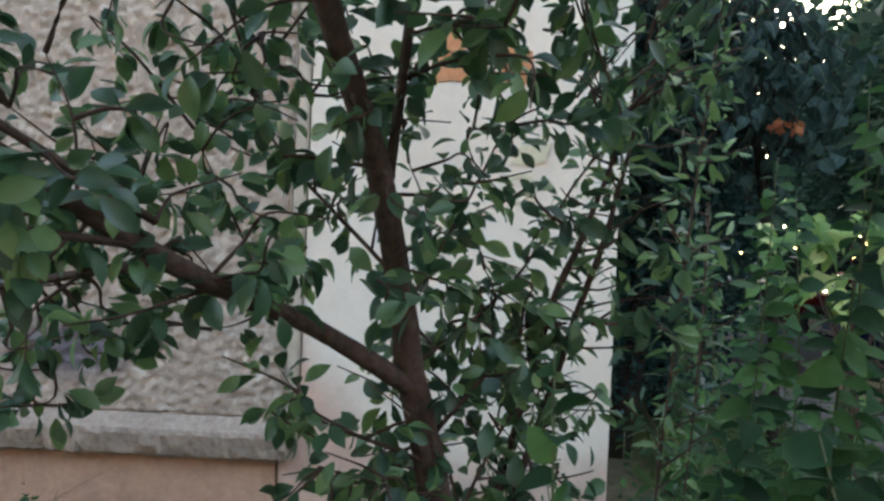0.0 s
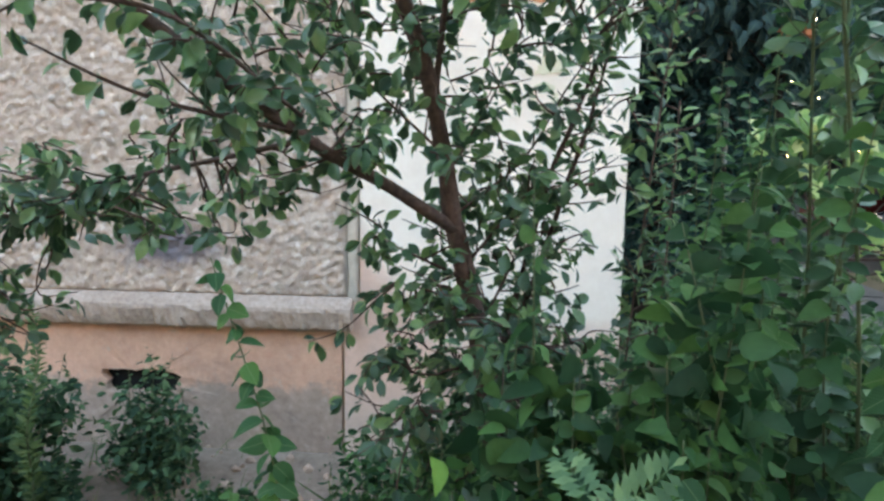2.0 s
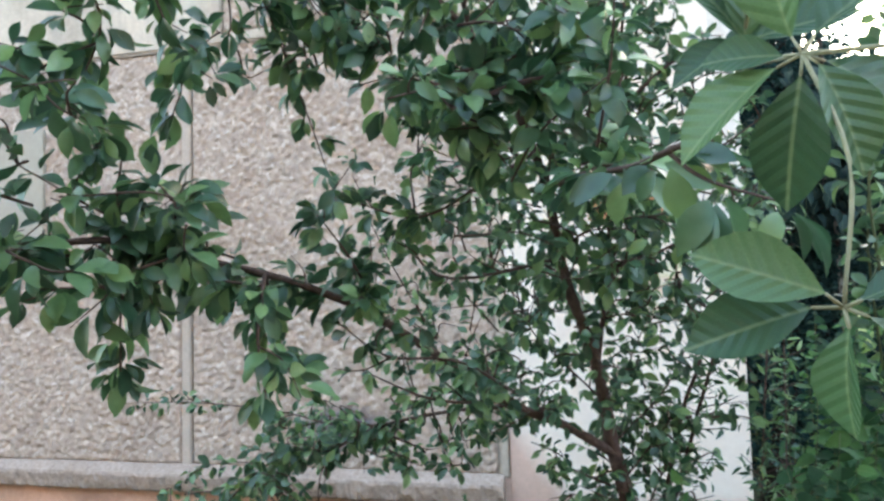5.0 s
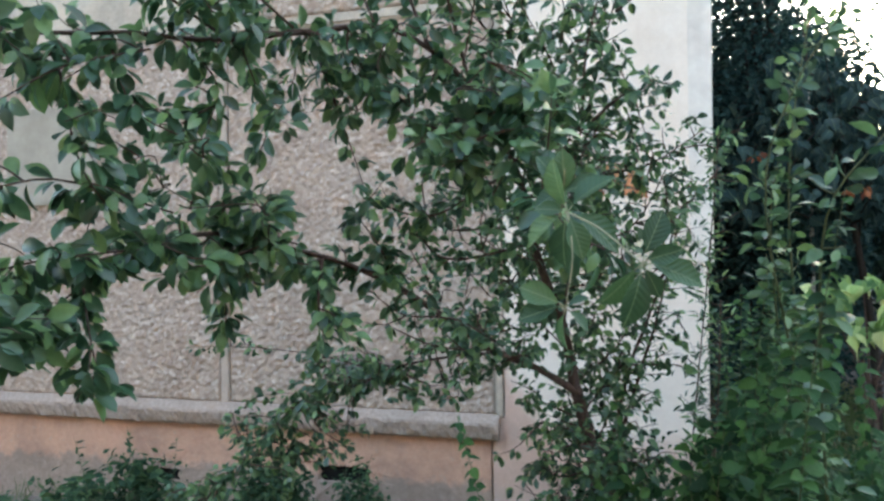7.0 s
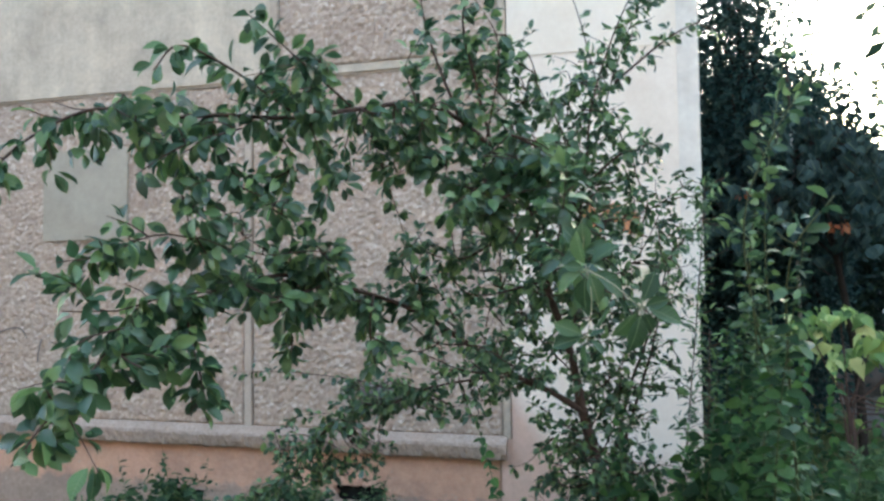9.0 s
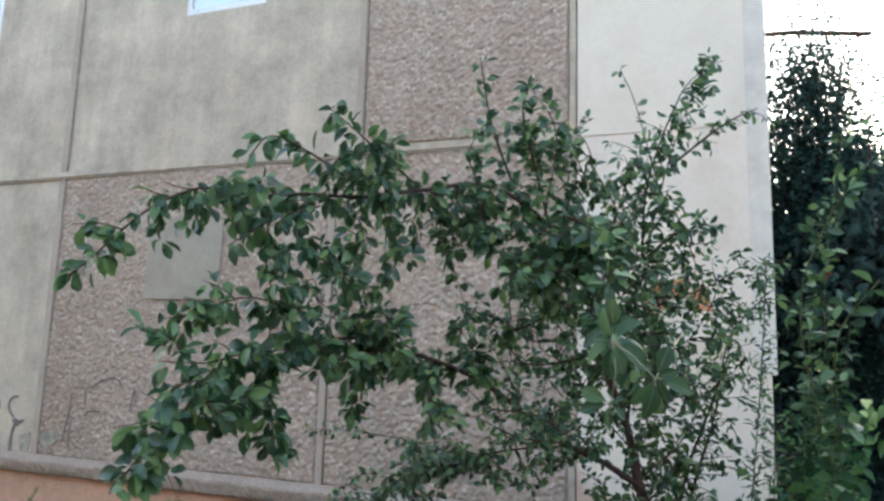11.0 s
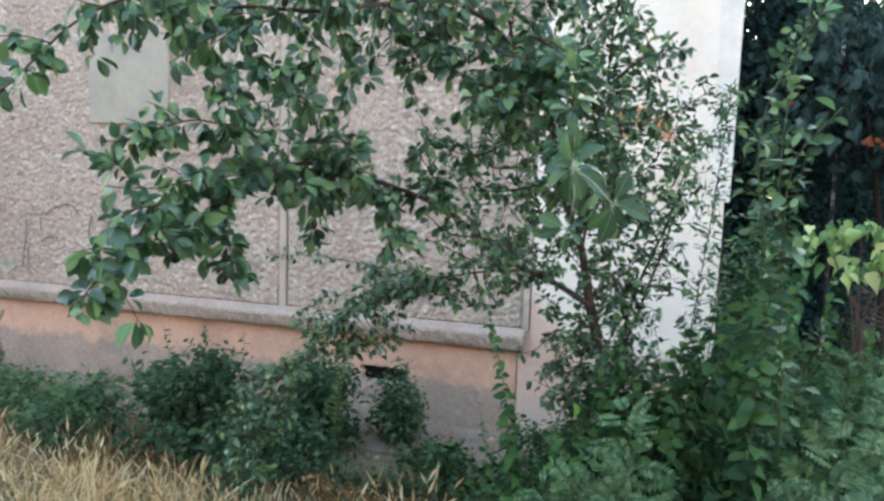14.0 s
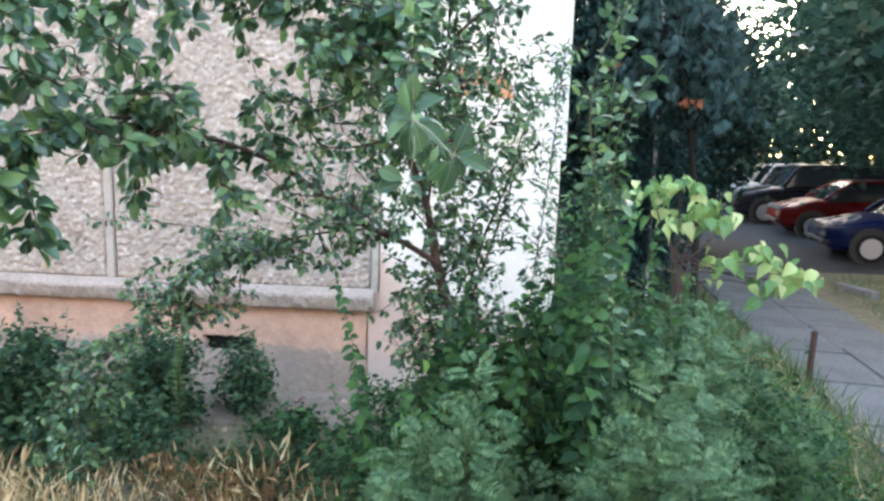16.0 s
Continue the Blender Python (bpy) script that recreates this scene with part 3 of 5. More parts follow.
def broken_panel(x0, x1, z0, z1, hole, seed):
    """A plinth panel with a basement vent knocked through it: a ragged opening with a rough reveal."""
    rng = np.random.default_rng(seed)
    hx0, hx1, hz0, hz1 = hole
    n, cx, cz = 44, (hx0 + hx1) / 2, (hz0 + hz1) / 2
    bm = bmesh.new()
    rings = [[], [], []]
    for k in range(n):
        a = 2 * math.pi * k / n
        c, q = math.cos(a), math.sin(a)
        r = min((hx1 - hx0) / 2 / max(abs(c), 1e-6), (hz1 - hz0) / 2 / max(abs(q), 1e-6)) * rng.uniform(0.86, 1.12)
        dx, dz = r * c, r * q
        f = min(((x1 - cx) if c > 0 else (cx - x0)) / max(abs(c), 1e-6), ((z1 - cz) if q > 0 else (cz - z0)) / max(abs(q), 1e-6))
        rings[0].append(bm.verts.new((cx + f * c, -0.003, cz + f * q)))
        rings[1].append(bm.verts.new((cx + dx, -0.003 + rng.uniform(-0.008, 0.006), cz + dz)))
        rings[2].append(bm.verts.new((cx + dx * rng.uniform(0.9, 1.0), 0.049, cz + dz * rng.uniform(0.9, 1.0))))
    for a, b in zip(rings, rings[1:]):
        for k in range(n):
            bm.faces.new((a[k], a[(k + 1) % n], b[(k + 1) % n], b[k]))
    for x, z in ((x0, z0), (x1, z0), (x1, z1), (x0, z1)):
        k = min(range(n), key=lambda i: (rings[0][i].co.x - x) ** 2 + (rings[0][i].co.z - z) ** 2)
        rings[0][k].co.x, rings[0][k].co.z = x, z
    bmesh.ops.recalc_face_normals(bm, faces=bm.faces[:])
    part("plinth", bm, PLINTH, building, "rough stucco plinth with a broken basement vent")
    # near-black plate behind the hole: its colour supplies the shade of the depth
    part("vent_shade_plate", box_bm(hx0 - 0.05, hx1 + 0.05, 0.044, 0.0495, hz0 - 0.04, hz1 + 0.04), VENT_SHADE, building, "black plate standing in for the shade inside the basement vent")


broken_panel(-3.2, -2.1, -0.2, 0.72, (-2.76, -2.46, 0.245, 0.345), 3)
broken_panel(-1.6, -0.7, -0.2, 0.72, (-1.335, -0.93, 0.325, 0.455), 8)

# unseen plain walls, added to hold back low sky light from south and east
tagged(part("sky_block_south", box_bm(-45, 45, -17.0, -16.5, -0.3, 12.0), CONCRETE), "unseen plain wall added across the yard to block low sky light", "wall", kind="structure")
tagged(part("sky_block_east", box_bm(38.0, 38.5, -16.5, 60, -0.3, 12.0), CONCRETE), "unseen plain wall added beyond the car park to block side light", "wall", kind="structure")
# ---- plum tree ----
plum = tagged(new("plum_tree"), "young plum tree with brown trunk and dark green leaves", "tree")
wood, foliage, near = Tubes(), Leaves(PLUM), Leaves(PLUM)
skeleton_pts = []


def leafy(pts, r0, r1, every=0.035, size=0.05, twigs=0.0, twig_len=0.22, start=0.15, tubes=None, leaves=None, droop=0.25, clump=2):
    """A branch along pts: its wood, leaves in small clumps, and side twigs that carry leaves too."""
    tubes, leaves = tubes or wood, leaves or foliage
    c = spline(pts)
    tubes.add(c, r0, r1, 7 if r0 > 0.012 else 4, 0.05)
    skeleton_pts.extend(c)
    seg = np.linalg.norm(np.diff(c, axis=0), axis=1)
    total = seg.sum()
    acc = np.concatenate([[0], np.cumsum(seg)])
    s = start * total
    while s < total:
        i = min(max(np.searchsorted(acc, s) - 1, 0), len(c) - 2)
        d = (c[i + 1] - c[i]) / max(seg[i], 1e-6)
        p = c[i] + d * (s - acc[i])
        rosette = leaves is foliage
        lean = rand_dir(-0.8, 0.5)
        outer = p[1] < -2.6
        for _ in range(random.randint(*((4, 6) if outer else (3, 5))) if rosette else clump):
            o = rand_dir() + (0.8 * lean if rosette else 0)
            o -= d * np.dot(o, d) * 0.6
            o[2] -= (droop + (0.35 if rosette else 0)) * random.random()
            face = np.array((random.gauss(0, 0.45), random.gauss(-0.35, 0.45), random.uniform(0.1, 1.0))) if rosette else rand_dir(-0.25, 1.0)
            leaves.add(p + 0.012 * o, o + 0.5 * d, size * (random.uniform(0.58, 1.24) if outer and rosette else random.uniform(0.55, 1.08)), face)
        if twigs and random.random() < twigs:
            o = rand_dir(-0.5, 0.8)
            o -= d * np.dot(o, d) * 0.7
            L = twig_len * random.uniform(0.5, 1.2)
            e = p + L * (o * 0.8 + d * 0.5) - np.array((0, 0, droop * L * 0.4))
            leafy([p, (p + e) / 2 + 0.1 * L * rand_dir(), e], 0.0025, 0.001, every, size, 0, 0, 0.1, tubes, leaves, droop, clump)
        s += every * random.uniform(0.6, 1.4) * (1.9 if rosette else 1.0)


def fill(center, radii, n, size=0.045, every=0.03, reach=0.5):
    """Twigs that grow from the nearest wood to places within an ellipsoid, leafy at their ends."""
    bones = np.array(skeleton_pts)
    for _ in range(n):
        p = np.array(center) + rand_dir() * np.array(radii) * random.random() ** 0.4
        d = np.linalg.norm(bones - p, axis=1) + 0.4 * np.maximum(0, bones[:, 2] - p[2])
        a = bones[int(np.argmin(d))]
        if np.linalg.norm(p - a) < 0.04:
            continue
        mid = (a + p) / 2 + 0.12 * np.linalg.norm(p - a) * rand_dir(0, 1)
        e = p + 0.08 * rand_dir(-0.8, 0.5)
        leafy([a, mid, p, e], 0.003, 0.001, every, size, 0, 0, 0.35)


wood.add(spline([(0.80, -1.84, -0.1), (0.74, -1.84, 0.6), (0.70, -1.85, 1.03), (0.65, -1.86, 1.28), (0.61, -1.88, 1.45), (0.60, -1.92, 1.54), (0.57, -2.05, 1.73), (0.51, -2.20, 1.94), (0.47, -2.36, 2.2), (0.39, -2.52, 2.43)]), 0.034, 0.008, 10, 0.06)
leafy([(0.62, -1.88, 1.42), (0.48, -1.97, 1.52), (0.36, -2.17, 1.61), (0.16, -2.43, 1.80), (0.09, -2.63, 1.89)], 0.0155, 0.009, 0.04, 0.05, 0.6, 0.2, 0.35)
leafy([(0.57, -2.05, 1.73), (0.51, -2.20, 1.94), (0.47, -2.36, 2.2), (0.39, -2.52, 2.43)], 0.008, 0.007, 0.05, 0.05, 0.7, 0.25)
# the long bough that arches forward and droops
leafy([(0.39, -2.52, 2.43), (0.27, -2.70, 2.55), (0.14, -2.82, 2.60), (-0.04, -2.95, 2.56), (-0.20, -3.10, 2.51), (-0.33, -3.26, 2.49), (-0.45, -3.40, 2.46), (-0.56, -3.49, 2.47), (-0.64, -3.61, 2.38), (-0.71, -3.68, 2.27), (-0.76, -3.75, 2.17)], 0.010, 0.002, 0.029, 0.054, 0.55, 0.14, 0.0)
leafy([(-0.05, -2.96, 2.57), (-0.14, -3.15, 2.67), (-0.21, -3.33, 2.75)], 0.005, 0.002, 0.02, 0.06, 0.3, 0.1)
leafy([(-0.19, -3.11, 2.53), (-0.26, -3.35, 2.60), (-0.32, -3.48, 2.62), (-0.35, -3.54, 2.54)], 0.005, 0.002, 0.02, 0.06)
fill((0.1, -2.85, 2.52), (0.38, 0.16, 0.14), 20, 0.05)
leafy([(0.35, -2.52, 2.43), (0.30, -2.65, 2.71), (0.28, -2.76, 2.88), (0.33, -2.85, 2.99)], 0.008, 0.002, 0.022, 0.045, 0.5, 0.14)
leafy([(0.26, -2.72, 2.55), (0.15, -2.73, 2.86), (0.13, -2.83, 3.09)], 0.006, 0.002, 0.03)
leafy([(0.16, -2.92, 2.58), (0.12, -2.91, 2.70), (0.2, -2.94, 2.8)], 0.004, 0.0015, 0.018, 0.05)
leafy([(0.33, -2.62, 2.5), (0.39, -2.68, 2.81), (0.32, -2.81, 2.96)], 0.004, 0.0015, 0.02)
# the upright limb by the wall corner
leafy([(0.58, -2.02, 1.70), (0.62, -2.15, 2.0), (0.64, -2.21, 2.3), (0.69, -2.14, 2.5), (0.78, -2.2, 2.83), (0.93, -2.33, 3.2)], 0.007, 0.002, 0.022, 0.045, 0.6, 0.2, 0.05)
leafy([(0.74, -2.17, 2.67), (0.65, -2.28, 3.04), (0.59, -2.34, 3.19)], 0.004, 0.0015, 0.045, 0.045)
leafy([(0.78, -2.2, 2.79), (0.99, -2.14, 2.97), (1.13, -2.12, 3.04)], 0.006, 0.002, 0.022, 0.042, 0.4, 0.12)
leafy([(0.62, -2.29, 2.29), (0.59, -2.43, 2.54), (0.50, -2.48, 2.73)], 0.005, 0.0015, 0.022, 0.045, 0.4, 0.15)
leafy([(0.66, -2.24, 2.38), (0.82, -2.2, 2.51), (0.86, -2.19, 2.41), (0.95, -2.12, 2.16)], 0.005, 0.0015, 0.024, 0.042, 0.4, 0.14)
leafy([(0.65, -2.22, 2.22), (0.89, -2.07, 2.28), (1.09, -1.99, 2.41)], 0.005, 0.0015, 0.024, 0.042, 0.4, 0.14)
leafy([(0.62, -2.15, 1.97), (0.84, -2.06, 2.07), (1.0, -1.98, 2.37)], 0.005, 0.0015, 0.024, 0.042, 0.4, 0.14)
leafy([(0.66, -2.2, 2.4), (0.70, -2.35, 2.7), (0.83, -2.34, 3.05), (0.93, -2.29, 3.17)], 0.005, 0.0015, 0.022, 0.045, 0.4, 0.12)
# the low limb's forward bough and its hanging sprays
leafy([(0.09, -2.63, 1.89), (-0.05, -2.68, 1.95), (-0.17, -2.77, 1.99), (-0.29, -2.97, 2.03), (-0.39, -3.17, 1.98), (-0.46, -3.34, 1.93), (-0.49, -3.49, 1.86), (-0.46, -3.65, 1.77), (-0.46, -3.76, 1.70), (-0.47, -3.83, 1.63)], 0.009, 0.002, 0.032, 0.057, 0.75, 0.19, 0.0)
for pts in ([(-0.26, -3.14, 2.50), (-0.19, -3.10, 2.39), (-0.24, -3.11, 2.24)], [(-0.34, -3.30, 2.46), (-0.30, -3.27, 2.31), (-0.23, -3.16, 2.25)], [(-0.41, -3.38, 2.42), (-0.37, -3.36, 2.18), (-0.34, -3.27, 2.05)],
            [(-0.15, -3.05, 2.50), (-0.12, -2.98, 2.33), (-0.14, -2.98, 2.24)], [(-0.27, -3.25, 2.45), (-0.34, -3.43, 2.37), (-0.41, -3.53, 2.28)], [(-0.32, -3.10, 2.08), (-0.41, -3.39, 2.14), (-0.47, -3.56, 2.08), (-0.52, -3.66, 2.06)],
            [(-0.30, -3.02, 2.00), (-0.44, -3.34, 1.97), (-0.47, -3.55, 1.94), (-0.49, -3.64, 2.01)], [(-0.42, -3.30, 1.94), (-0.34, -3.37, 1.81), (-0.28, -3.40, 1.67)], [(-0.38, -3.20, 1.97), (-0.42, -3.40, 1.85), (-0.42, -3.47, 1.76)],
            [(-0.14, -2.75, 2.0), (-0.26, -2.94, 2.06), (-0.35, -3.10, 2.15)], [(-0.14, -2.75, 1.99), (-0.25, -2.93, 1.95), (-0.32, -3.09, 1.94)], [(-0.27, -2.93, 2.0), (-0.26, -2.96, 1.88), (-0.25, -2.97, 1.79)],
            [(-0.22, -2.87, 2.02), (-0.14, -2.99, 2.10), (-0.26, -3.11, 2.09)], [(-0.46, -3.45, 1.9), (-0.44, -3.66, 1.88), (-0.43, -3.73, 1.83)], [(-0.46, -3.55, 1.85), (-0.36, -3.60, 1.82), (-0.31, -3.57, 1.79)], [(-0.1, -2.70, 1.97), (-0.07, -2.74, 1.85), (-0.06, -2.75, 1.73)]):
    leafy(pts, 0.003, 0.0015, 0.026, 0.054, 0.5, 0.13, 0.05)
leafy([(-0.02, -2.93, 2.56), (0.03, -2.75, 2.27), (0.06, -2.65, 2.07)], 0.003, 0.001, 0.03, 0.045)
for pts in ([(0.12, -2.6, 1.87), (0.09, -2.69, 1.99), (0.04, -2.81, 2.11)], [(0.0, -2.9, 1.96), (0.0, -2.93, 1.85), (0.02, -2.94, 1.74)], [(0.40, -2.54, 2.42), (0.33, -2.84, 2.3), (0.29, -3.05, 2.22)],
            [(0.47, -2.40, 2.26), (0.37, -2.62, 2.15), (0.23, -2.65, 2.08), (0.08, -2.69, 2.12)], [(0.5, -2.25, 2.0), (0.27, -2.53, 1.95), (0.16, -2.56, 2.04)],
            [(0.36, -2.2, 1.65), (0.27, -2.49, 1.76), (0.13, -2.58, 1.78), (0.04, -2.65, 1.86)], [(0.36, -2.17, 1.62), (0.2, -2.42, 1.66), (0.04, -2.5, 1.74)]):
    leafy(pts, 0.005, 0.0015, 0.022, 0.045, 0.5, 0.16, 0.1)
leafy([(0.36, -2.17, 1.61), (0.14, -2.05, 1.57), (-0.08, -2.04, 1.52), (-0.25, -2.0, 1.44), (-0.45, -2.0, 1.40), (-0.67, -2.05, 1.19), (-0.91, -2.1, 0.92), (-1.08, -2.2, 0.5)], 0.006, 0.002, 0.016, 0.046, 0.9, 0.24, 0.2)
leafy([(-0.1, -2.03, 1.52), (-0.25, -2.0, 1.52), (-0.46, -1.95, 1.55), (-0.8, -1.92, 1.57), (-1.10, -1.9, 1.56)], 0.004, 0.001, 0.028, 0.036, 0.4, 0.12)
# twigs round the trunk
for pts in ([(0.44, -1.98, 1.53), (0.33, -1.8, 1.63), (0.27, -1.84, 1.77)], [(0.32, -2.2, 1.66), (0.25, -2.0, 1.7), (0.2, -2.1, 1.78)], [(0.3, -2.2, 1.68), (0.15, -1.99, 1.62), (0.02, -1.96, 1.6)],
            [(0.58, -1.95, 1.6), (0.38, -1.8, 1.78), (0.34, -1.84, 1.89)], [(0.60, -1.92, 1.54), (0.7, -1.74, 1.74), (0.76, -1.77, 1.88)], [(0.61, -1.88, 1.45), (0.77, -1.73, 1.58), (0.87, -1.7, 1.75), (0.93, -1.72, 1.83)],
            [(0.66, -1.86, 1.3), (0.57, -1.92, 1.35), (0.49, -1.98, 1.4), (0.46, -1.98, 1.45)], [(0.67, -1.86, 1.2), (0.59, -1.88, 1.27), (0.49, -1.89, 1.3)], [(0.68, -1.85, 1.2), (0.77, -1.8, 1.37), (0.84, -1.75, 1.39)],
            [(0.69, -1.86, 1.1), (0.77, -1.9, 1.18), (0.85, -1.86, 1.15)], [(0.65, -1.85, 1.35), (0.74, -1.84, 1.46), (0.79, -1.78, 1.51)], [(0.69, -1.85, 1.1), (0.58, -1.86, 1.08), (0.52, -1.9, 1.0)]):
    leafy(pts, 0.004, 0.0015, 0.025, 0.042, 0.7, 0.16, 0.1)
fill((0.15, -1.95, 1.95), (0.42, 0.28, 0.32), 24)
fill((0.74, -2.00, 2.05), (0.26, 0.24, 0.36), 34, 0.042)
fill((0.36, -2.40, 2.12), (0.25, 0.25, 0.25), 14)
fill((-0.30, -3.15, 2.24), (0.20, 0.25, 0.18), 16, 0.052)
fill((0.72, -2.08, 2.3), (0.28, 0.22, 0.34), 26, 0.046)
fill((0.52, -2.30, 2.5), (0.22, 0.2, 0.25), 30, 0.045)
fill((1.00, -1.98, 2.25), (0.16, 0.2, 0.2), 10, 0.044)
fill((0.54, -1.92, 1.24), (0.2, 0.12, 0.22), 24, 0.042)
fill((0.62, -2.25, 2.45), (0.30, 0.2, 0.30), 30, 0.045)
fill((-0.04, -2.05, 1.52), (0.40, 0.15, 0.12), 56, 0.042)
fill((-0.55, -2.05, 1.25), (0.3, 0.15, 0.2), 46, 0.042)
fill((-0.95, -2.1, 0.85), (0.2, 0.15, 0.25), 44, 0.043)
fill((0.72, -1.76, 1.12), (0.26, 0.1, 0.28), 66, 0.05)
fill((0.74, -2.12, 2.40), (0.26, 0.20, 0.30), 20, 0.048)
fill((0.62, -2.30, 2.25), (0.26, 0.2, 0.36), 55, 0.048)
fill((0.72, -1.78, 1.50), (0.22, 0.08, 0.32), 64, 0.05)
fill((0.40, -2.35, 2.35), (0.25, 0.2, 0.25), 34, 0.05)
fill((0.45, -2.05, 1.72), (0.25, 0.2, 0.2), 36, 0.045)
fill((0.10, -2.75, 2.48), (0.36, 0.16, 0.14), 26, 0.055)
fill((-0.27, -3.00, 2.02), (0.24, 0.25, 0.12), 26, 0.056)
fill((-0.43, -3.42, 1.88), (0.12, 0.2, 0.11), 20, 0.056)
fill((-0.47, -3.70, 1.72), (0.07, 0.12, 0.10), 14, 0.06)
fill((-0.48, -3.42, 2.45), (0.16, 0.16, 0.06), 18, 0.052)
fill((-0.15, -3.10, 2.58), (0.3, 0.2, 0.1), 18, 0.052)
fill((0.58, -1.98, 0.95), (0.2, 0.12, 0.3), 30, 0.045)
fill((0.53, -2.42, 2.42), (0.14, 0.14, 0.2), 30, 0.052)
fill((0.58, -2.38, 2.10), (0.14, 0.14, 0.2), 26, 0.05)
fill((0.62, -2.25, 2.35), (0.16, 0.14, 0.2), 22, 0.05)
fill((0.82, -2.20, 2.50), (0.14, 0.12, 0.2), 18, 0.046)
fill((0.46, -2.78, 2.33), (0.24, 0.12, 0.13), 34, 0.058)
fill((0.50, -2.45, 2.42), (0.18, 0.14, 0.26), 34, 0.052)
fill((0.32, -2.50, 2.78), (0.20, 0.14, 0.20), 26, 0.05)
fill((0.62, -2.35, 2.66), (0.20, 0.14, 0.20), 26, 0.048)
fill((0.66, -2.25, 2.10), (0.22, 0.14, 0.26), 34, 0.046)
fill((0.72, -1.95, 1.88), (0.20, 0.12, 0.20), 22, 0.048)
fill((0.42, -1.95, 1.95), (0.16, 0.12, 0.28), 26, 0.044)
fill((1.00, -1.82, 1.95), (0.11, 0.10, 0.28), 12, 0.044)
fill((0.82, -1.76, 1.55), (0.25, 0.08, 0.26), 22, 0.046)
fill((0.70, -2.00, 1.10), (0.18, 0.10, 0.24), 40, 0.046)
# the shoot that reaches forward, with large young leaves
leafy([(0.47, -2.36, 2.15), (0.56, -2.8, 2.12), (0.64, -3.2, 2.06), (0.68, -3.48, 2.03)], 0.006, 0.003, 0.04, 0.05, 0.25, 0.14, 0.2)
leafy([(0.60, -2.98, 2.11), (0.63, -3.09, 2.24), (0.64, -3.1, 2.38)], 0.003, 0.001, 0.02, 0.055)
spray, twig = Leaves(OBLONG), Tubes()
HUB_A, HUB_B, HUB_C = (0.707, -3.70, 2.024), (0.798, -3.83, 1.957), (0.706, -3.74, 1.900)
for pts, r in (([(0.68, -3.48, 2.03), (0.695, -3.60, 2.045), HUB_A], 0.0018), ([HUB_A, (0.75, -3.77, 2.0), HUB_B], 0.0013), ([HUB_A, (0.715, -3.73, 1.965), HUB_C], 0.0012), ([(0.695, -3.60, 2.045), (0.70, -3.64, 2.09)], 0.0015)):
    twig.add(spline(pts), r, 0.0009, 6)
for hub, size, tips in ((HUB_A, 0.93, ((-0.071, -0.024), (-0.021, 0.072), (0.046, 0.067), (-0.018, -0.08), (0.027, -0.054), (0.074, -0.022), (-0.042, 0.021))),
                        (HUB_B, 0.80, ((-0.016, -0.074), (0.029, -0.043), (0.077, -0.002), (0.023, 0.076), (-0.056, -0.05), (0.043, 0.03))),
                        (HUB_C, 0.86, ((-0.01, -0.055), (-0.067, 0.0), (0.037, -0.024), (-0.053, 0.041), (0.025, 0.021)))):
    for dx, dz in tips:
        n = math.hypot(dx, dz)
        stalk = np.array((hub[0] + 0.15 * dx, hub[1] + random.uniform(-0.012, 0.012), hub[2] + 0.15 * dz))
        twig.add(np.array([np.array(hub), stalk]), 0.0010, 0.0008, 4)
        spray.add(stalk, (dx / n, random.uniform(-0.5, 0.35), dz / n - 0.3), n * size * random.uniform(0.86, 1.02), (random.gauss(0, 0.6), -0.9, random.uniform(0.0, 1.1)))
for dx, dz in ((-0.05, -0.02), (0.05, 0.01), (0.0, 0.06), (-0.03, 0.05)):
    spray.add((0.697, -3.62, 2.06), (dx, -0.01, dz), random.uniform(0.05, 0.065), (random.gauss(0, 0.4), -1, 0.6))
twig.make("twig", PALE_TWIG, plum, "pale green young twig")
spray.singles("leaf", PLUM_YOUNG, plum)
near.items = [q for q in foliage.items if q[0][1] < -3.43][:250]
kept_ids = {id(q) for q in near.items}
foliage.items = [q for q in foliage.items if id(q) not in kept_ids]
near.singles("leaf", PLUM_SINGLE, plum)
foliage.make("crown", PLUM_LEAF, plum)
wood.make("trunk", BARK, plum, "brown branching trunk and limbs")


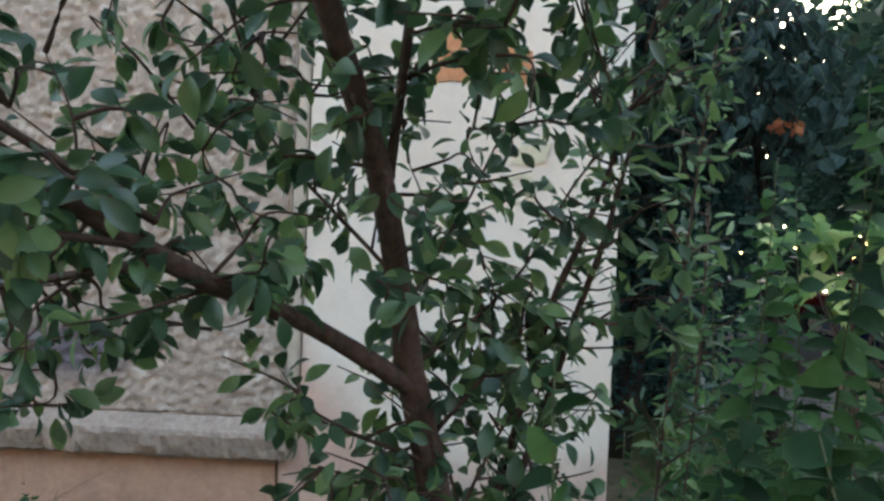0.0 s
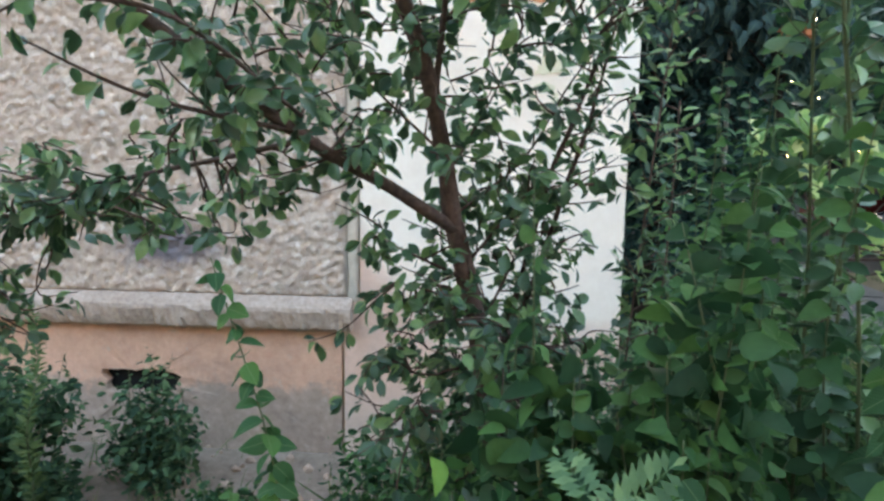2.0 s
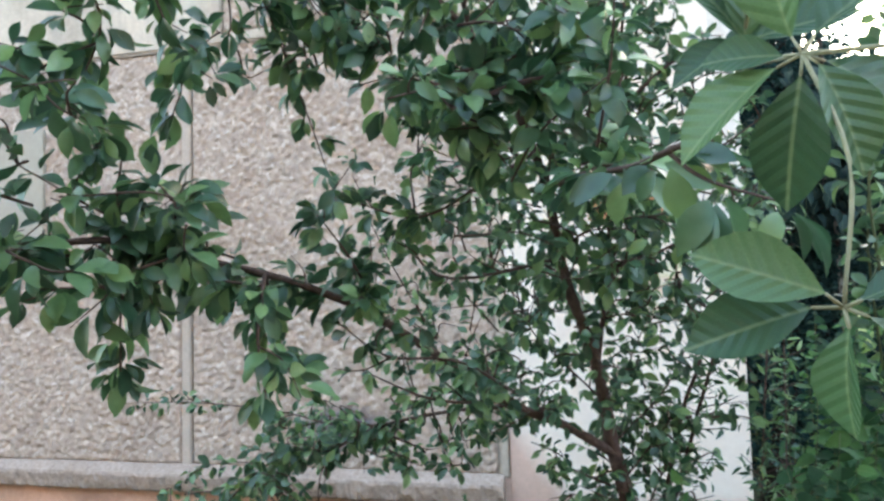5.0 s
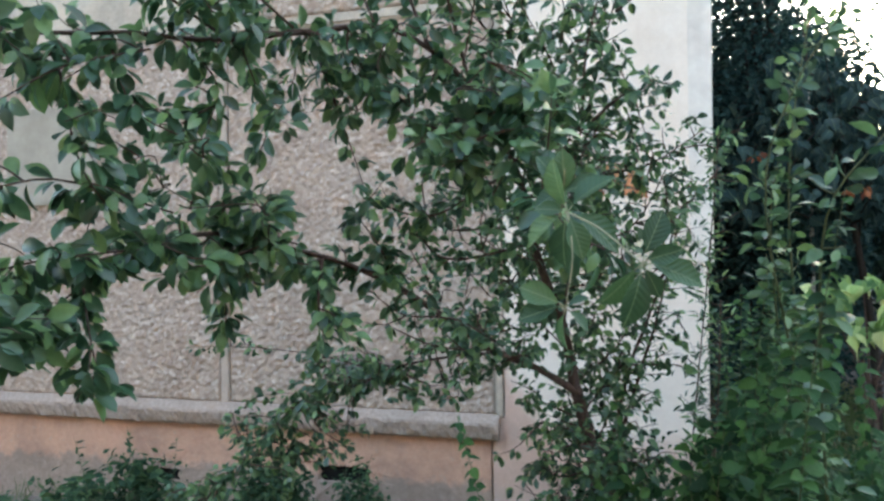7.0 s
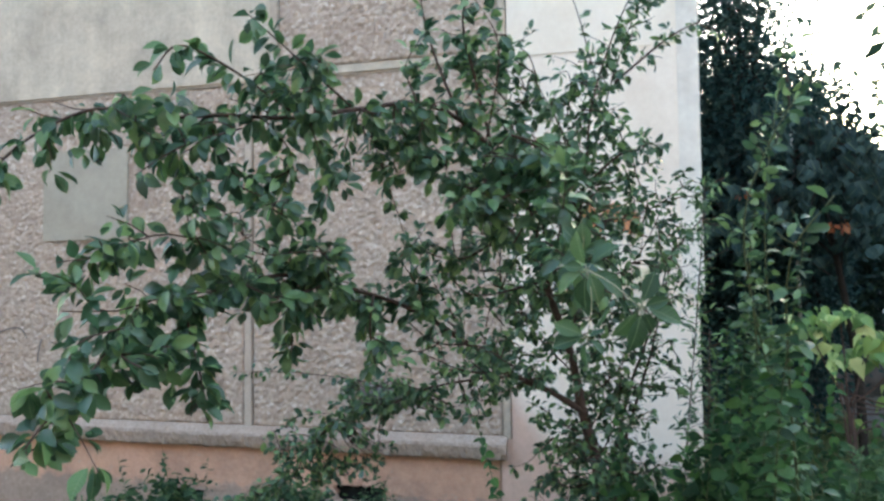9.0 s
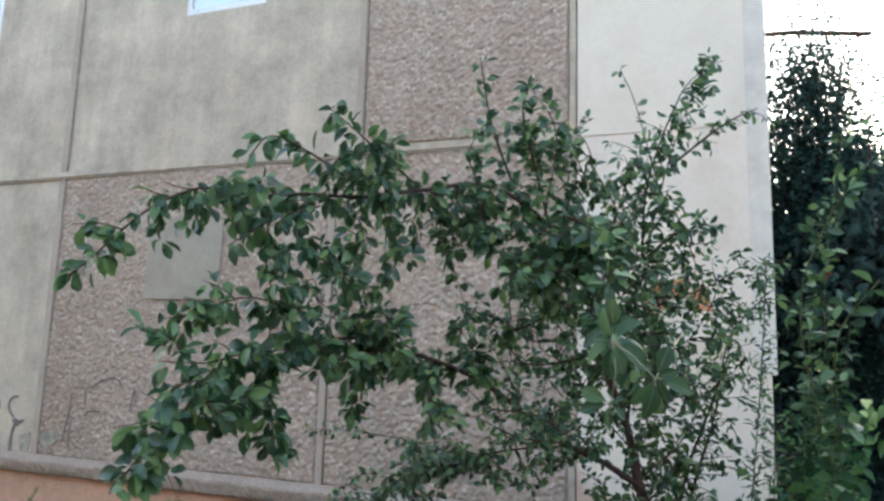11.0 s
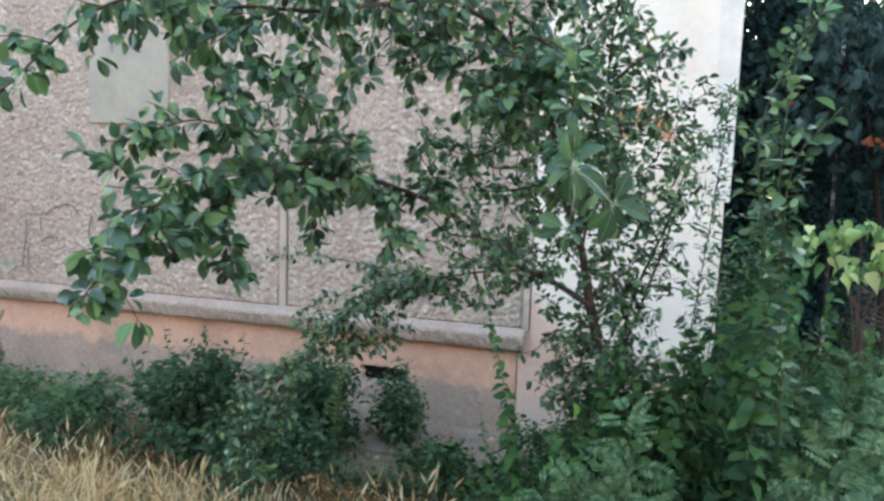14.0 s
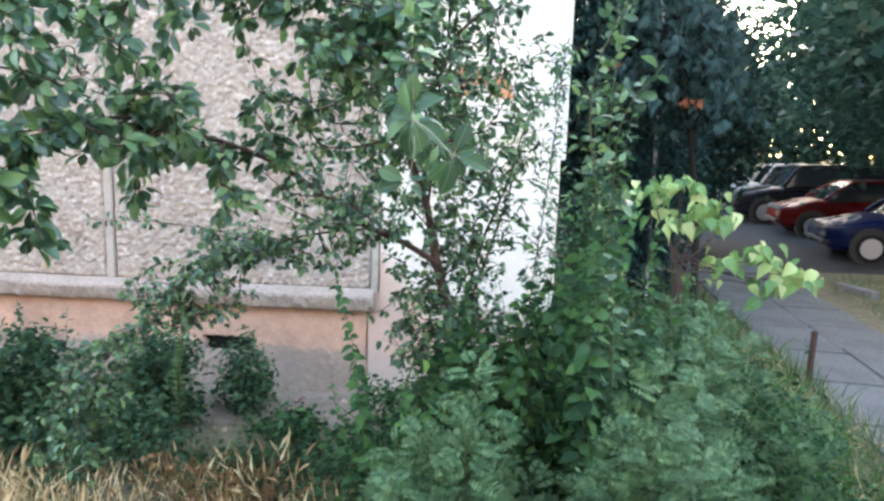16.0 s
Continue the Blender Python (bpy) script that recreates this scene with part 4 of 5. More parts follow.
# ---- undergrowth ----
def stem_plant(name, label, base, height, lean, shapes, mat, size, every, leaf_mat_parts=False, category="plant", radius=0.006, droop=0.3, clump=1, wiggle=0.04, group="", narrow_top=0.5, rise=(None, 0.25)):
    """An upright stem with leaves set along it in turn."""
    t = tagged(new(name), label, category, group)
    x, y = base
    z0 = ground_z(x, y)
    pts = [np.array((x + lean[0] * k + random.uniform(-wiggle, wiggle) * (k > 0), y + lean[1] * k + random.uniform(-wiggle, wiggle) * (k > 0), z0 - 0.03 + (height + 0.03) * k)) for k in (0, 0.25, 0.5, 0.75, 1.0)]
    c = spline(pts, 6)
    w, lv = Tubes(), Leaves(shapes)
    w.add(c, radius, radius * 0.3, 5)
    n, a = int(height / every), random.uniform(0, 6)
    for i in range(n):
        k = 0.12 + 0.88 * i / n
        j = min(int(k * (len(c) - 1)), len(c) - 2)
        p = c[j] + (c[j + 1] - c[j]) * (k * (len(c) - 1) - j)
        for q in range(clump):
            a += 2.4 + random.uniform(-0.4, 0.4)
            d = np.array((math.cos(a), math.sin(a), random.uniform(-droop if rise[0] is None else rise[0], rise[1])))
            s = size * random.uniform(0.7, 1.15) * (1 - (1 - narrow_top) * max(0, k - 0.5) * 2)
            lv.add(p + 0.1 * s * d, d, s, (random.gauss(0, 0.5), random.gauss(-0.35, 0.5), 0.7))
    w.make("stem", STEM, t)
    if leaf_mat_parts:
        lv.singles("leaf", WEED_SINGLE, t)
    else:
        lv.make("foliage", mat, t)
    return t


def bush(name, label, center, radii, n, size, shapes, mat, category="bush", stems=10):
    t = tagged(new(name), label, category)
    x, y = center
    z0 = ground_z(x, y)
    rx, ry, rz = radii
    w, lv = Tubes(), Leaves(shapes)
    tips = []
    for _ in range(stems):
        d = rand_dir(0.15, 1.0)
        tip = np.array((x + d[0] * rx, y + d[1] * ry, z0 + d[2] * rz * random.uniform(0.7, 1.1)))
        a = np.array((x + random.uniform(-.15, .15) * rx, y + random.uniform(-.15, .15) * ry, z0 - 0.03))
        c = spline([a, a * 0.45 + tip * 0.55 + np.array((0, 0, 0.12 * rz)), tip], 6)
        w.add(c, 0.006, 0.0015, 4)
        tips.append(c)
    for _ in range(stems // 3):
        c = random.choice(tips)
        a, L = c[-1], rz * random.uniform(0.2, 0.45)
        e = a + np.array((random.gauss(0, 0.12) * rx, random.gauss(0, 0.12) * ry, L))
        w.add(np.array([c[-2], a, (a + e) / 2, e]), 0.003, 0.001, 4)
        for k in range(int(L / 0.02)):
            lv.add(a + (e - a) * (0.02 * k / L), rand_dir(-0.3, 0.6), size * random.uniform(0.5, 0.95), rand_dir(0.0, 1.0))
    for i in range(n):
        c = random.choice(tips)
        p = c[int(len(c) * random.random() ** 0.6 * 0.999)] + np.array([random.gauss(0, 0.14 * rx), random.gauss(0, 0.14 * ry), random.gauss(0, 0.09 * rz)])
        p[2] = max(p[2], ground_z(p[0], p[1]) + 0.02)
        lv.add(p, rand_dir(-0.8, 0.4), size * random.uniform(0.5, 1.2), rand_dir(-0.2, 1.0))
    w.make("stem", STEM, t, kind="stuff")
    lv.make("foliage", mat, t)
    return t


def compound(pairs=8, width=0.34):
    """A pinnate leaf of length 1: a rachis and rows of oval leaflets."""
    lv, lf = leaf_shape(0.42, 0.5, 0.08, 0.08, 2)
    v, f = [], []

    def put(ox, oz, ang, s):
        n = len(v)
        c, q = math.cos(ang), math.sin(ang)
        for px, py, pz in lv:
            v.append((ox + s * (px * c - py * q), s * (px * q + py * c), oz + s * pz))
        f.extend(tuple(i + n for i in face) for face in lf)

    for i in range(pairs):
        k = 0.15 + 0.8 * i / pairs
        s = width * 0.5 * (0.55 + 0.9 * math.sin(math.pi * min(0.9, k * 0.9 + 0.1)))
        for sg in (1, -1):
            put(k, -0.25 * k * k, sg * 1.15, s)
    put(0.95, -0.25, 0, width * 0.4)
    n = len(v)
    v += [(0, 0.006, 0), (0, -0.006, 0), (0.5, 0.005, -0.06), (0.5, -0.005, -0.06), (0.96, 0.003, -0.24), (0.96, -0.003, -0.24)]
    f += [(n, n + 1, n + 3, n + 2), (n + 2, n + 3, n + 5, n + 4)]
    return np.array(v), f


PINNATE = [compound(7, 0.50), compound(8, 0.42)]
random.seed(21)
# bushes against the plinth
bush("elder_bush", "dense dark green elder bush standing before the plinth", (-2.14, -1.18), (0.50, 0.42, 0.74), 4200, 0.064, PLUM + NARROW, SHRUB_LEAF, stems=26)
bush("elder_bush", "dense green cone-shaped bush before the basement vent", (-1.31, -0.68), (0.32, 0.27, 0.70), 3200, 0.054, PLUM + NARROW, SHRUB_LEAF, stems=26)
bush("elder_bush", "small green bush growing up to the basement vent", (-0.86, -0.46), (0.27, 0.2, 0.54), 1700, 0.050, PLUM + NARROW, SHRUB_LEAF, stems=20)
bush("elder_bush", "green leafy bush below the drooping bough", (-1.42, -1.32), (0.46, 0.30, 0.50), 2600, 0.052, PLUM, SHRUB_LEAF, stems=24)
for bx, by, rx, ry, rz, n in ((-3.3, -1.0, 0.5, 0.4, 0.36, 1200), (-4.1, -0.9, 0.5, 0.4, 0.34, 1100), (-5.0, -0.9, 0.6, 0.5, 0.36, 1200), (-6.0, -0.9, 0.7, 0.5, 0.42, 1200), (-7.3, -0.9, 0.9, 0.5, 0.45, 1100)):
    bush("weed_clump", "grey-green weeds along the plinth", (bx, by), (rx, ry, rz), n, 0.065, NARROW + PLUM, PINNATE_LEAF, "weeds", 16)
for bx, by, rx, ry, rz, n in ((-0.15, -1.1, 0.4, 0.35, 0.30, 800), (0.25, -1.6, 0.35, 0.35, 0.42, 900), (-1.72, -1.4, 0.3, 0.25, 0.2, 400), (-0.5, -1.5, 0.35, 0.25, 0.22, 500)):
    bush("weed_clump", "low green weeds under the plum tree", (bx, by), (rx, ry, rz), n, 0.055, OVAL + PLUM, WEED_LEAF, "weeds", 14)
apron = tagged(part("apron", box_bm(-9.0, 1.3, -0.72, -0.012, -0.08, 0.045, 0.01), APRON), "cracked concrete apron along the plinth", "pavement", kind="structure")
for bx, by, rx, ry, rz, n in ((-1.75, -0.6, 0.25, 0.2, 0.2, 350), (-0.45, -0.85, 0.35, 0.3, 0.2, 400), (0.3, -0.7, 0.35, 0.3, 0.45, 800), (-2.9, -1.2, 0.4, 0.25, 0.3, 650)):
    bush("weed_clump", "low green weeds at the foot of the wall", (bx, by), (rx, ry, rz), n, 0.05, PLUM + NARROW, WEED_LEAF, "weeds", 14)
random.seed(66)
rubble = bmesh.new()
for _ in range(150):
    x, y, r = random.uniform(-3.4, 0.9), -0.02 - 0.85 * random.random() ** 1.4, random.uniform(0.006, 0.03)
    z = 0.045 if y > -0.72 else ground_z(x, y)
    hit = bmesh.ops.create_icosphere(rubble, subdivisions=1, radius=r, matrix=pose(x, y, z + 0.4 * r, random.uniform(0, 360), random.uniform(0, 360), 0))
    for v in hit["verts"]:
        v.co += 0.35 * r * Vector((random.uniform(-1, 1), random.uniform(-1, 1), random.uniform(-1, 0.4)))
tagged(part("rubble", rubble, STUCCO), "crumbled plaster and stones at the foot of the wall", "rubble", kind="stuff")
random.seed(22)
# saplings beside the plum tree, with narrow leaves
for pts in ([(0.72, -1.80, 1.0), (0.82, -1.75, 1.49), (0.88, -1.75, 1.66), (0.95, -1.72, 1.85), (1.02, -1.7, 2.1), (1.18, -1.69, 2.3)], [(0.74, -1.78, 1.0), (0.85, -1.75, 1.44), (0.92, -1.75, 1.67), (0.98, -1.72, 1.91), (1.03, -1.7, 2.15)],
            [(1.05, -1.56, 0.7), (1.08, -1.56, 1.2), (1.15, -1.52, 1.87), (1.19, -1.6, 2.46)], [(1.15, -1.4, 0.7), (1.2, -1.4, 1.3), (1.22, -1.38, 1.75)]):
    t = tagged(new("willow_shoot"), "slender brown shoot with narrow green leaves", "sapling", "slender shoots by the plum tree")
    w, lv = Tubes(), Leaves(NARROW)
    foot = (pts[0][0] - 0.05, pts[0][1], ground_z(*pts[0][:2]) - 0.05)
    leafy([foot] + pts, 0.009 if pts[0][0] < 1 else 0.004, 0.0025, 0.018, 0.05, 0.5, 0.14, 0.25, w, lv, 0.4, 1)
    w.make("stem", BARK, t)
    lv.make("foliage", PLUM_LEAF, t)
# tall shoots by the building corner
for bx, by, h, lx, ly in ((1.22, -1.75, 1.90, 0.06, -0.1), (1.34, -2.0, 1.7, -0.02, -0.2), (1.42, -1.6, 1.6, 0.05, 0.0), (1.28, -2.35, 2.05, 0.02, -0.4), (1.55, -1.5, 1.3, 0.05, 0), (1.45, -2.1, 1.35, 0.1, -0.1), (1.3, -1.3, 1.7, 0.05, 0.0), (1.5, -1.0, 1.5, 0.0, 0.0), (1.12, -1.95, 1.15, 0.02, 0), (1.2, -1.55, 1.8, 0.04, 0), (1.32, -1.75, 1.9, 0.0, 0), (1.4, -1.35, 1.75, 0.03, 0), (1.48, -1.2, 1.65, 0, 0), (1.25, -1.1, 1.6, 0.04, 0), (1.38, -0.9, 1.6, 0.02, 0), (1.55, -0.8, 1.45, 0, 0), (1.6, -1.2, 1.4, 0.03, 0), (1.05, -1.75, 1.1, 0.03, 0)):
    stem_plant("tall_weed", "tall green weed stem with alternate leaves", (bx, by), h, (lx, ly), PLUM + HEART, WEED_LEAF, 0.075, 0.015, clump=1, radius=0.004, group="tall weeds by the corner")
# heart-leaved bindweed climbing
for bx, by, h, lx, ly in ((1.02, -2.30, 1.10, -0.05, -0.1), (0.86, -2.25, 1.0, -0.12, 0.0), (1.16, -2.2, 1.45, 0.05, 0.05), (1.36, -2.25, 1.75, 0.08, 0.0), (1.55, -2.05, 1.6, 0.1, 0.1), (0.70, -2.1, 1.0, -0.05, 0.1), (1.1, -1.95, 1.3, 0.0, 0.1), (1.28, -2.05, 1.55, 0.02, 0.1), (1.75, -1.9, 1.4, 0.1, 0.1), (1.0, -2.05, 1.15, 0.05, 0.05), (1.45, -1.85, 1.7, 0.0, 0.1)):
    stem_plant("bindweed", "climbing bindweed with heart-shaped green leaves", (bx, by), h, (lx, ly), HEART, WEED_LEAF, 0.062, 0.017, True, clump=1, radius=0.003, group="bindweed by the plum tree", narrow_top=0.6, droop=1.0)
stem_plant("poplar_sucker", "thin sucker with round green leaves before the plinth", (0.47, -2.05), 1.36, (-0.25, -0.25), HEART, WEED_LEAF, 0.066, 0.014, True, radius=0.004, wiggle=0.03, droop=0.9)
stem_plant("poplar_sucker", "thin sucker with round green leaves before the plinth", (0.32, -1.9), 0.85, (-0.2, -0.15), HEART, WEED_LEAF, 0.055, 0.03, True, radius=0.004)
# dense weeds on both sides of the trunk and out to the path
for bx, by, rx, ry, rz, n, sz in ((0.80, -2.05, 0.26, 0.16, 1.0, 2000, 0.05), (0.62, -1.95, 0.18, 0.2, 1.0, 1200, 0.045), (1.12, -1.85, 0.4, 0.4, 0.95, 3000, 0.05), (1.62, -1.6, 0.45, 0.5, 1.1, 3000, 0.05), (1.35, -2.25, 0.4, 0.3, 0.95, 2400, 0.05), (2.1, -1.7, 0.45, 0.5, 0.85, 2400, 0.05), (1.85, -0.8, 0.5, 0.5, 1.0, 2200, 0.055), (0.6, -1.2, 0.4, 0.4, 0.6, 1600, 0.045), (1.15, -0.9, 0.45, 0.4, 0.95, 2000, 0.05), (2.5, -1.2, 0.45, 0.5, 0.6, 1500, 0.05), (2.4, -0.4, 0.45, 0.5, 0.7, 1200, 0.055), (2.7, -2.0, 0.4, 0.4, 0.45, 1200, 0.045), (0.35, -2.1, 0.4, 0.35, 0.42, 1500, 0.045)):
    bush("weed_thicket", "dense green weeds beneath the plum tree", (bx, by), (rx, ry, rz), int(n * 1.5), sz * 0.82, PLUM + NARROW + PLUM, WEED_LEAF, "weeds", 26)
for bx, by, rz, n in ((0.98, -1.35, 1.15, 520), (1.22, -1.15, 1.1, 520), (0.75, -1.4, 0.95, 420)):
    bush("willowherb", "slender weeds with narrow leaves before the white wall", (bx, by), (0.24, 0.22, rz), n, 0.055, NARROW, SHRUB_LEAF, "weeds", 14)
bush("bindweed_mound", "green bindweed heaped round the trunk", (0.90, -2.24), (0.34, 0.15, 1.16), 2600, 0.060, HEART, WEED_LEAF, "weeds", 24)
bush("bindweed_shoot", "young yellow-green bindweed shoots beside the trunk", (0.70, -2.34), (0.20, 0.08, 0.98), 200, 0.044, HEART, YOUNG_LEAF, "weeds", 8)
for bx, by, h in ((-4.32, -0.75, 0.74), (-1.13, -0.92, 0.96)):
    stem_plant("seed_stalk", "yellow-green weed stalk set with small seed leaves", (bx, by), h, (0.02, 0.0), NARROW, GRASS, 0.05, 0.006, category="weed", radius=0.005, droop=-0.3, clump=2, group="seed stalks before the plinth", rise=(0.3, 1.2))
bush("bindweed_mound", "green bindweed heaped beside the trunk", (1.02, -2.28), (0.28, 0.14, 1.15), 1300, 0.060, HEART, WEED_LEAF, "weeds", 24)
for bx, by, rz, n in ((-3.1, -1.4, 0.28, 600), (-2.62, -1.45, 0.30, 600), (-1.5, -1.62, 0.20, 450), (-0.98, -1.42, 0.30, 700), (-0.35, -1.5, 0.26, 600), (-3.9, -1.4, 0.28, 600), (0.1, -1.75, 0.36, 800)):
    bush("weed_clump", "green weeds at the edge of the dry grass", (bx, by), (0.36, 0.26, rz), n, 0.048, PLUM + NARROW, SHRUB_LEAF, "weeds", 14)
for bx, by, rz, n in ((2.75, -0.5, 0.30, 420), (3.05, -1.2, 0.24, 360), (2.75, -1.7, 0.30, 460), (3.2, -0.2, 0.18, 260), (2.9, 0.4, 0.22, 300), (3.2, -2.0, 0.2, 300), (3.3, 0.9, 0.14, 160), (2.5, 0.9, 0.3, 400), (3.05, -0.5, 0.34, 500), (3.15, 0.3, 0.28, 420), (3.3, -1.0, 0.28, 420), (3.0, 1.2, 0.35, 420), (3.2, 2.0, 0.4, 420)):
    bush("verge_weed", "low green weeds on the verge of the path", (bx, by), (0.34, 0.34, rz), n, 0.04, OVAL + NARROW, YOUNG_LEAF if bx > 2.95 else PINNATE_LEAF, "weeds", 12)
for bx, by, rz, n in ((-0.35, -2.55, 0.2, 130), (-1.1, -2.4, 0.18, 110), (-0.1, -2.25, 0.26, 160), (-1.9, -2.0, 0.2, 120), (-2.6, -2.3, 0.16, 90), (-0.75, -2.05, 0.2, 120), (-1.5, -2.8, 0.14, 80)):
    bush("grass_weed", "small grey-green weed in the dry grass", (bx, by), (0.16, 0.13, rz), n, 0.045, NARROW + OVAL, SHRUB_LEAF, "weeds", 9)
bush("withered_weeds", "withered orange-brown weeds in the dry grass", (-0.55, -1.75), (0.45, 0.2, 0.30), 500, 0.05, NARROW, DEAD_LEAF, "weeds", 16)
bush("withered_weeds", "withered orange-brown weeds in the dry grass", (0.15, -1.95), (0.3, 0.2, 0.26), 350, 0.05, NARROW, DEAD_LEAF, "weeds", 14)
bush("withered_weeds", "withered orange-brown weeds in the dry grass", (-2.3, -1.35), (0.4, 0.2, 0.24), 350, 0.05, NARROW, DEAD_LEAF, "weeds", 14)
# leafy vine shoots that lean out by the corner
for pts in ([(1.40, -2.2, 0.1), (1.38, -2.35, 1.0), (1.30, -2.6, 1.65), (1.27, -2.78, 2.05), (1.38, -2.84, 2.24)], [(1.5, -2.0, 0.1), (1.42, -2.05, 1.2), (1.25, -2.18, 2.1), (1.34, -2.2, 2.5), (1.52, -2.22, 2.78)], [(1.42, -1.8, 0.1), (1.38, -1.9, 1.2), (1.30, -2.0, 2.0), (1.33, -2.05, 2.35)], [(1.46, -1.9, 0.1), (1.42, -1.95, 1.3), (1.36, -2.0, 2.2), (1.46, -2.0, 2.95)]):
    t = tagged(new("vine_shoot"), "leaning vine shoot with pale green leaves", "plant", "vine shoots by the corner")
    w, lv = Tubes(), Leaves(PLUM)
    leafy(pts, 0.006, 0.002, 0.022, 0.058, 0.25, 0.12, 0.3, w, lv, 0.4, 1)
    w.make("stem", STEM, t)
    lv.make("foliage", PLUM_LEAF, t)
# young robinia with pinnate leaves, in the foreground
robinia = [(1.3, -1.75, 1.15), (1.5, -1.55, 1.2), (1.2, -1.45, 1.1), (1.6, -0.95, 1.2), (1.95, -1.4, 1.2), (2.3, -1.9, 0.7), (2.5, -1.5, 0.7), (1.85, -2.0, 0.9), (1.75, -1.7, 1.3), (1.92, -1.85, 1.2), (2.05, -1.1, 1.15), (2.2, -1.4, 1.0), (0.42, -2.6, 0.45), (2.1, -2.5, 0.5)]
for mx, my, top, n in ((0.76, -2.62, 1.10, 9), (1.50, -2.66, 1.15, 10), (1.80, -2.35, 1.0, 5), (1.68, -3.0, 0.55, 4), (1.05, -2.95, 0.50, 3)):
    for k in range(n):
        q = math.sqrt(k / n)
        robinia.append((mx + 0.26 * q * math.cos(2.4 * k), my + 0.20 * q * math.sin(2.4 * k), top * (1 - 0.45 * q)))
for bx, by, h in robinia:
    stem_plant("robinia_sapling", "young robinia sapling with grey-green pinnate leaves", (bx, by), h * random.uniform(0.92, 1.08), (random.uniform(-.1, .1), random.uniform(-.12, .05)), PINNATE, PINNATE_LEAF, 0.23, 0.0155, False, "sapling", 0.005, 0.2, 1, 0.03, "robinia saplings", 0.4, (-0.1, 0.9))

# ---- grass ----
random.seed(5)


def grass(name, label, mat, n, x0, x1, y0, y1, lo, hi, keep, shapes=BLADE):
    g = Leaves(shapes)
    while len(g.items) < n:
        x, y = random.uniform(x0, x1), random.uniform(y0, y1)
        if random.random() > keep(x, y):
            continue
        d = np.array((random.gauss(0, 0.42), random.gauss(0, 0.42), 1.0))
        g.add((x, y, ground_z(x, y) - 0.01), d, random.uniform(lo, hi) * (0.75 + 0.5 * tuft(x * 1.6, y * 1.6)), rand_dir(-0.2, 0.2))
    return tagged(g.make(name, mat), label, "grass", kind="stuff")


def tuft(x, y):
    return max(0.0, 0.5 + 1.2 * noise.noise((x * 1.7, y * 1.7, 3.0)))


grass("dry_grass", "tall straw-coloured dry grass", STRAW, 33000, -7.5, 0.7, -5.2, -1.3, 0.10, 0.30, lambda x, y: (0.2 + tuft(x, y)) * smooth_step(-1.45, -2.15, y) * (1 - 0.9 * smooth_step(-0.3, 0.5, x)), STALK)
grass("withered_grass", "rust-brown withered grass stalks among the weeds", DEAD_LEAF, 1100, -3.4, 0.6, -2.2, -1.35, 0.12, 0.30, lambda x, y: 0.15 + 0.9 * tuft(x * 0.8 + 3, y), STALK)
grass("green_grass", "short green grass", GRASS, 15000, -7.5, 3.4, -8.0, 0.0, 0.05, 0.2, lambda x, y: tuft(x + 7, y))
grass("verge_grass", "thick yellowing grass by the path", GRASS, 11000, 2.0, 3.75, -4.0, 6.0, 0.08, 0.30, lambda x, y: 0.7 if x < 3.68 + 0.06 * y else 0)
grass("verge_straw", "dry straw by the path", STRAW, 2400, 2.2, 3.75, -4.0, 3.0, 0.06, 0.20, lambda x, y: 0.2 + tuft(x, y) if x < 3.68 + 0.06 * y else 0)
grass("strip_straw", "yellowing grass strip beyond the path", STRAW, 1300, 5.2, 9.0, -3.0, 6.2, 0.04, 0.12, lambda x, y: 0.2 + tuft(x, y) if x > 5.3 + 0.1 * y else 0)
grass("strip_grass", "short green grass beyond the path", GRASS, 11000, 5.2, 9.5, -1.0, 6.6, 0.05, 0.17, lambda x, y: 0.7 if x > 5.3 + 0.1 * y else 0)

# ---- path, car park ----
path = tagged(new("pavement"), "footpath of worn grey concrete slabs", "path", kind="structure")
SLAB_W, SLAB_L, SKEW = 0.74, 0.96, 0.085
random.seed(8)
for i in range(-12, 8):
    for k in range(2):
        x0, y0 = 3.62 + SKEW * i * SLAB_L + k * (SLAB_W + 0.022), i * (SLAB_L + 0.026) + 0.12 * k
        bm = box_bm(-SLAB_W / 2, SLAB_W / 2, -SLAB_L / 2, SLAB_L / 2, -0.06, 0.0, 0.008)
        s = part("slab", bm, PATH_SLAB, path)
        s.matrix_basis = pose(x0 + SLAB_W / 2, y0 + SLAB_L / 2, ground_z(x0, y0) + 0.022 + random.uniform(-0.008, 0.008), random.uniform(-.6, .6), random.uniform(-.6, .6), -5 + random.uniform(-1, 1))
lot_bm = bmesh.new()
for x, y in ((2.4, 7.6), (40, 7.0), (60, 40), (-20, 60), (1.6, 12)):
    lot_bm.verts.new((x, y, ground_z(4, 12) + 0.045))
bmesh.ops.contextual_create(lot_bm, geom=lot_bm.verts[:])
lot = tagged(part("asphalt_lot", lot_bm, ASPHALT), "dark grey asphalt car park", "road", kind="structure")
kerb = tagged(part("kerb", box_bm(-0.37, 0.37, -0.07, 0.07, -0.05, 0.10, 0.012), CONCRETE), "short concrete kerb stone by the car park", "kerb", kind="structure")
kerb.matrix_basis = pose(6.2, 5.28, ground_z(6.2, 5.28), 0, 0, -73)
post = tagged(part("steel_post", box_bm(-0.02, 0.02, -0.02, 0.02, -0.1, 0.50, 0.004), RUST), "short rusty steel post beside the path", "post")
post.matrix_basis = pose(3.63, 0.86, ground_z(3.6, 0.9), 0, 1.5, 20)


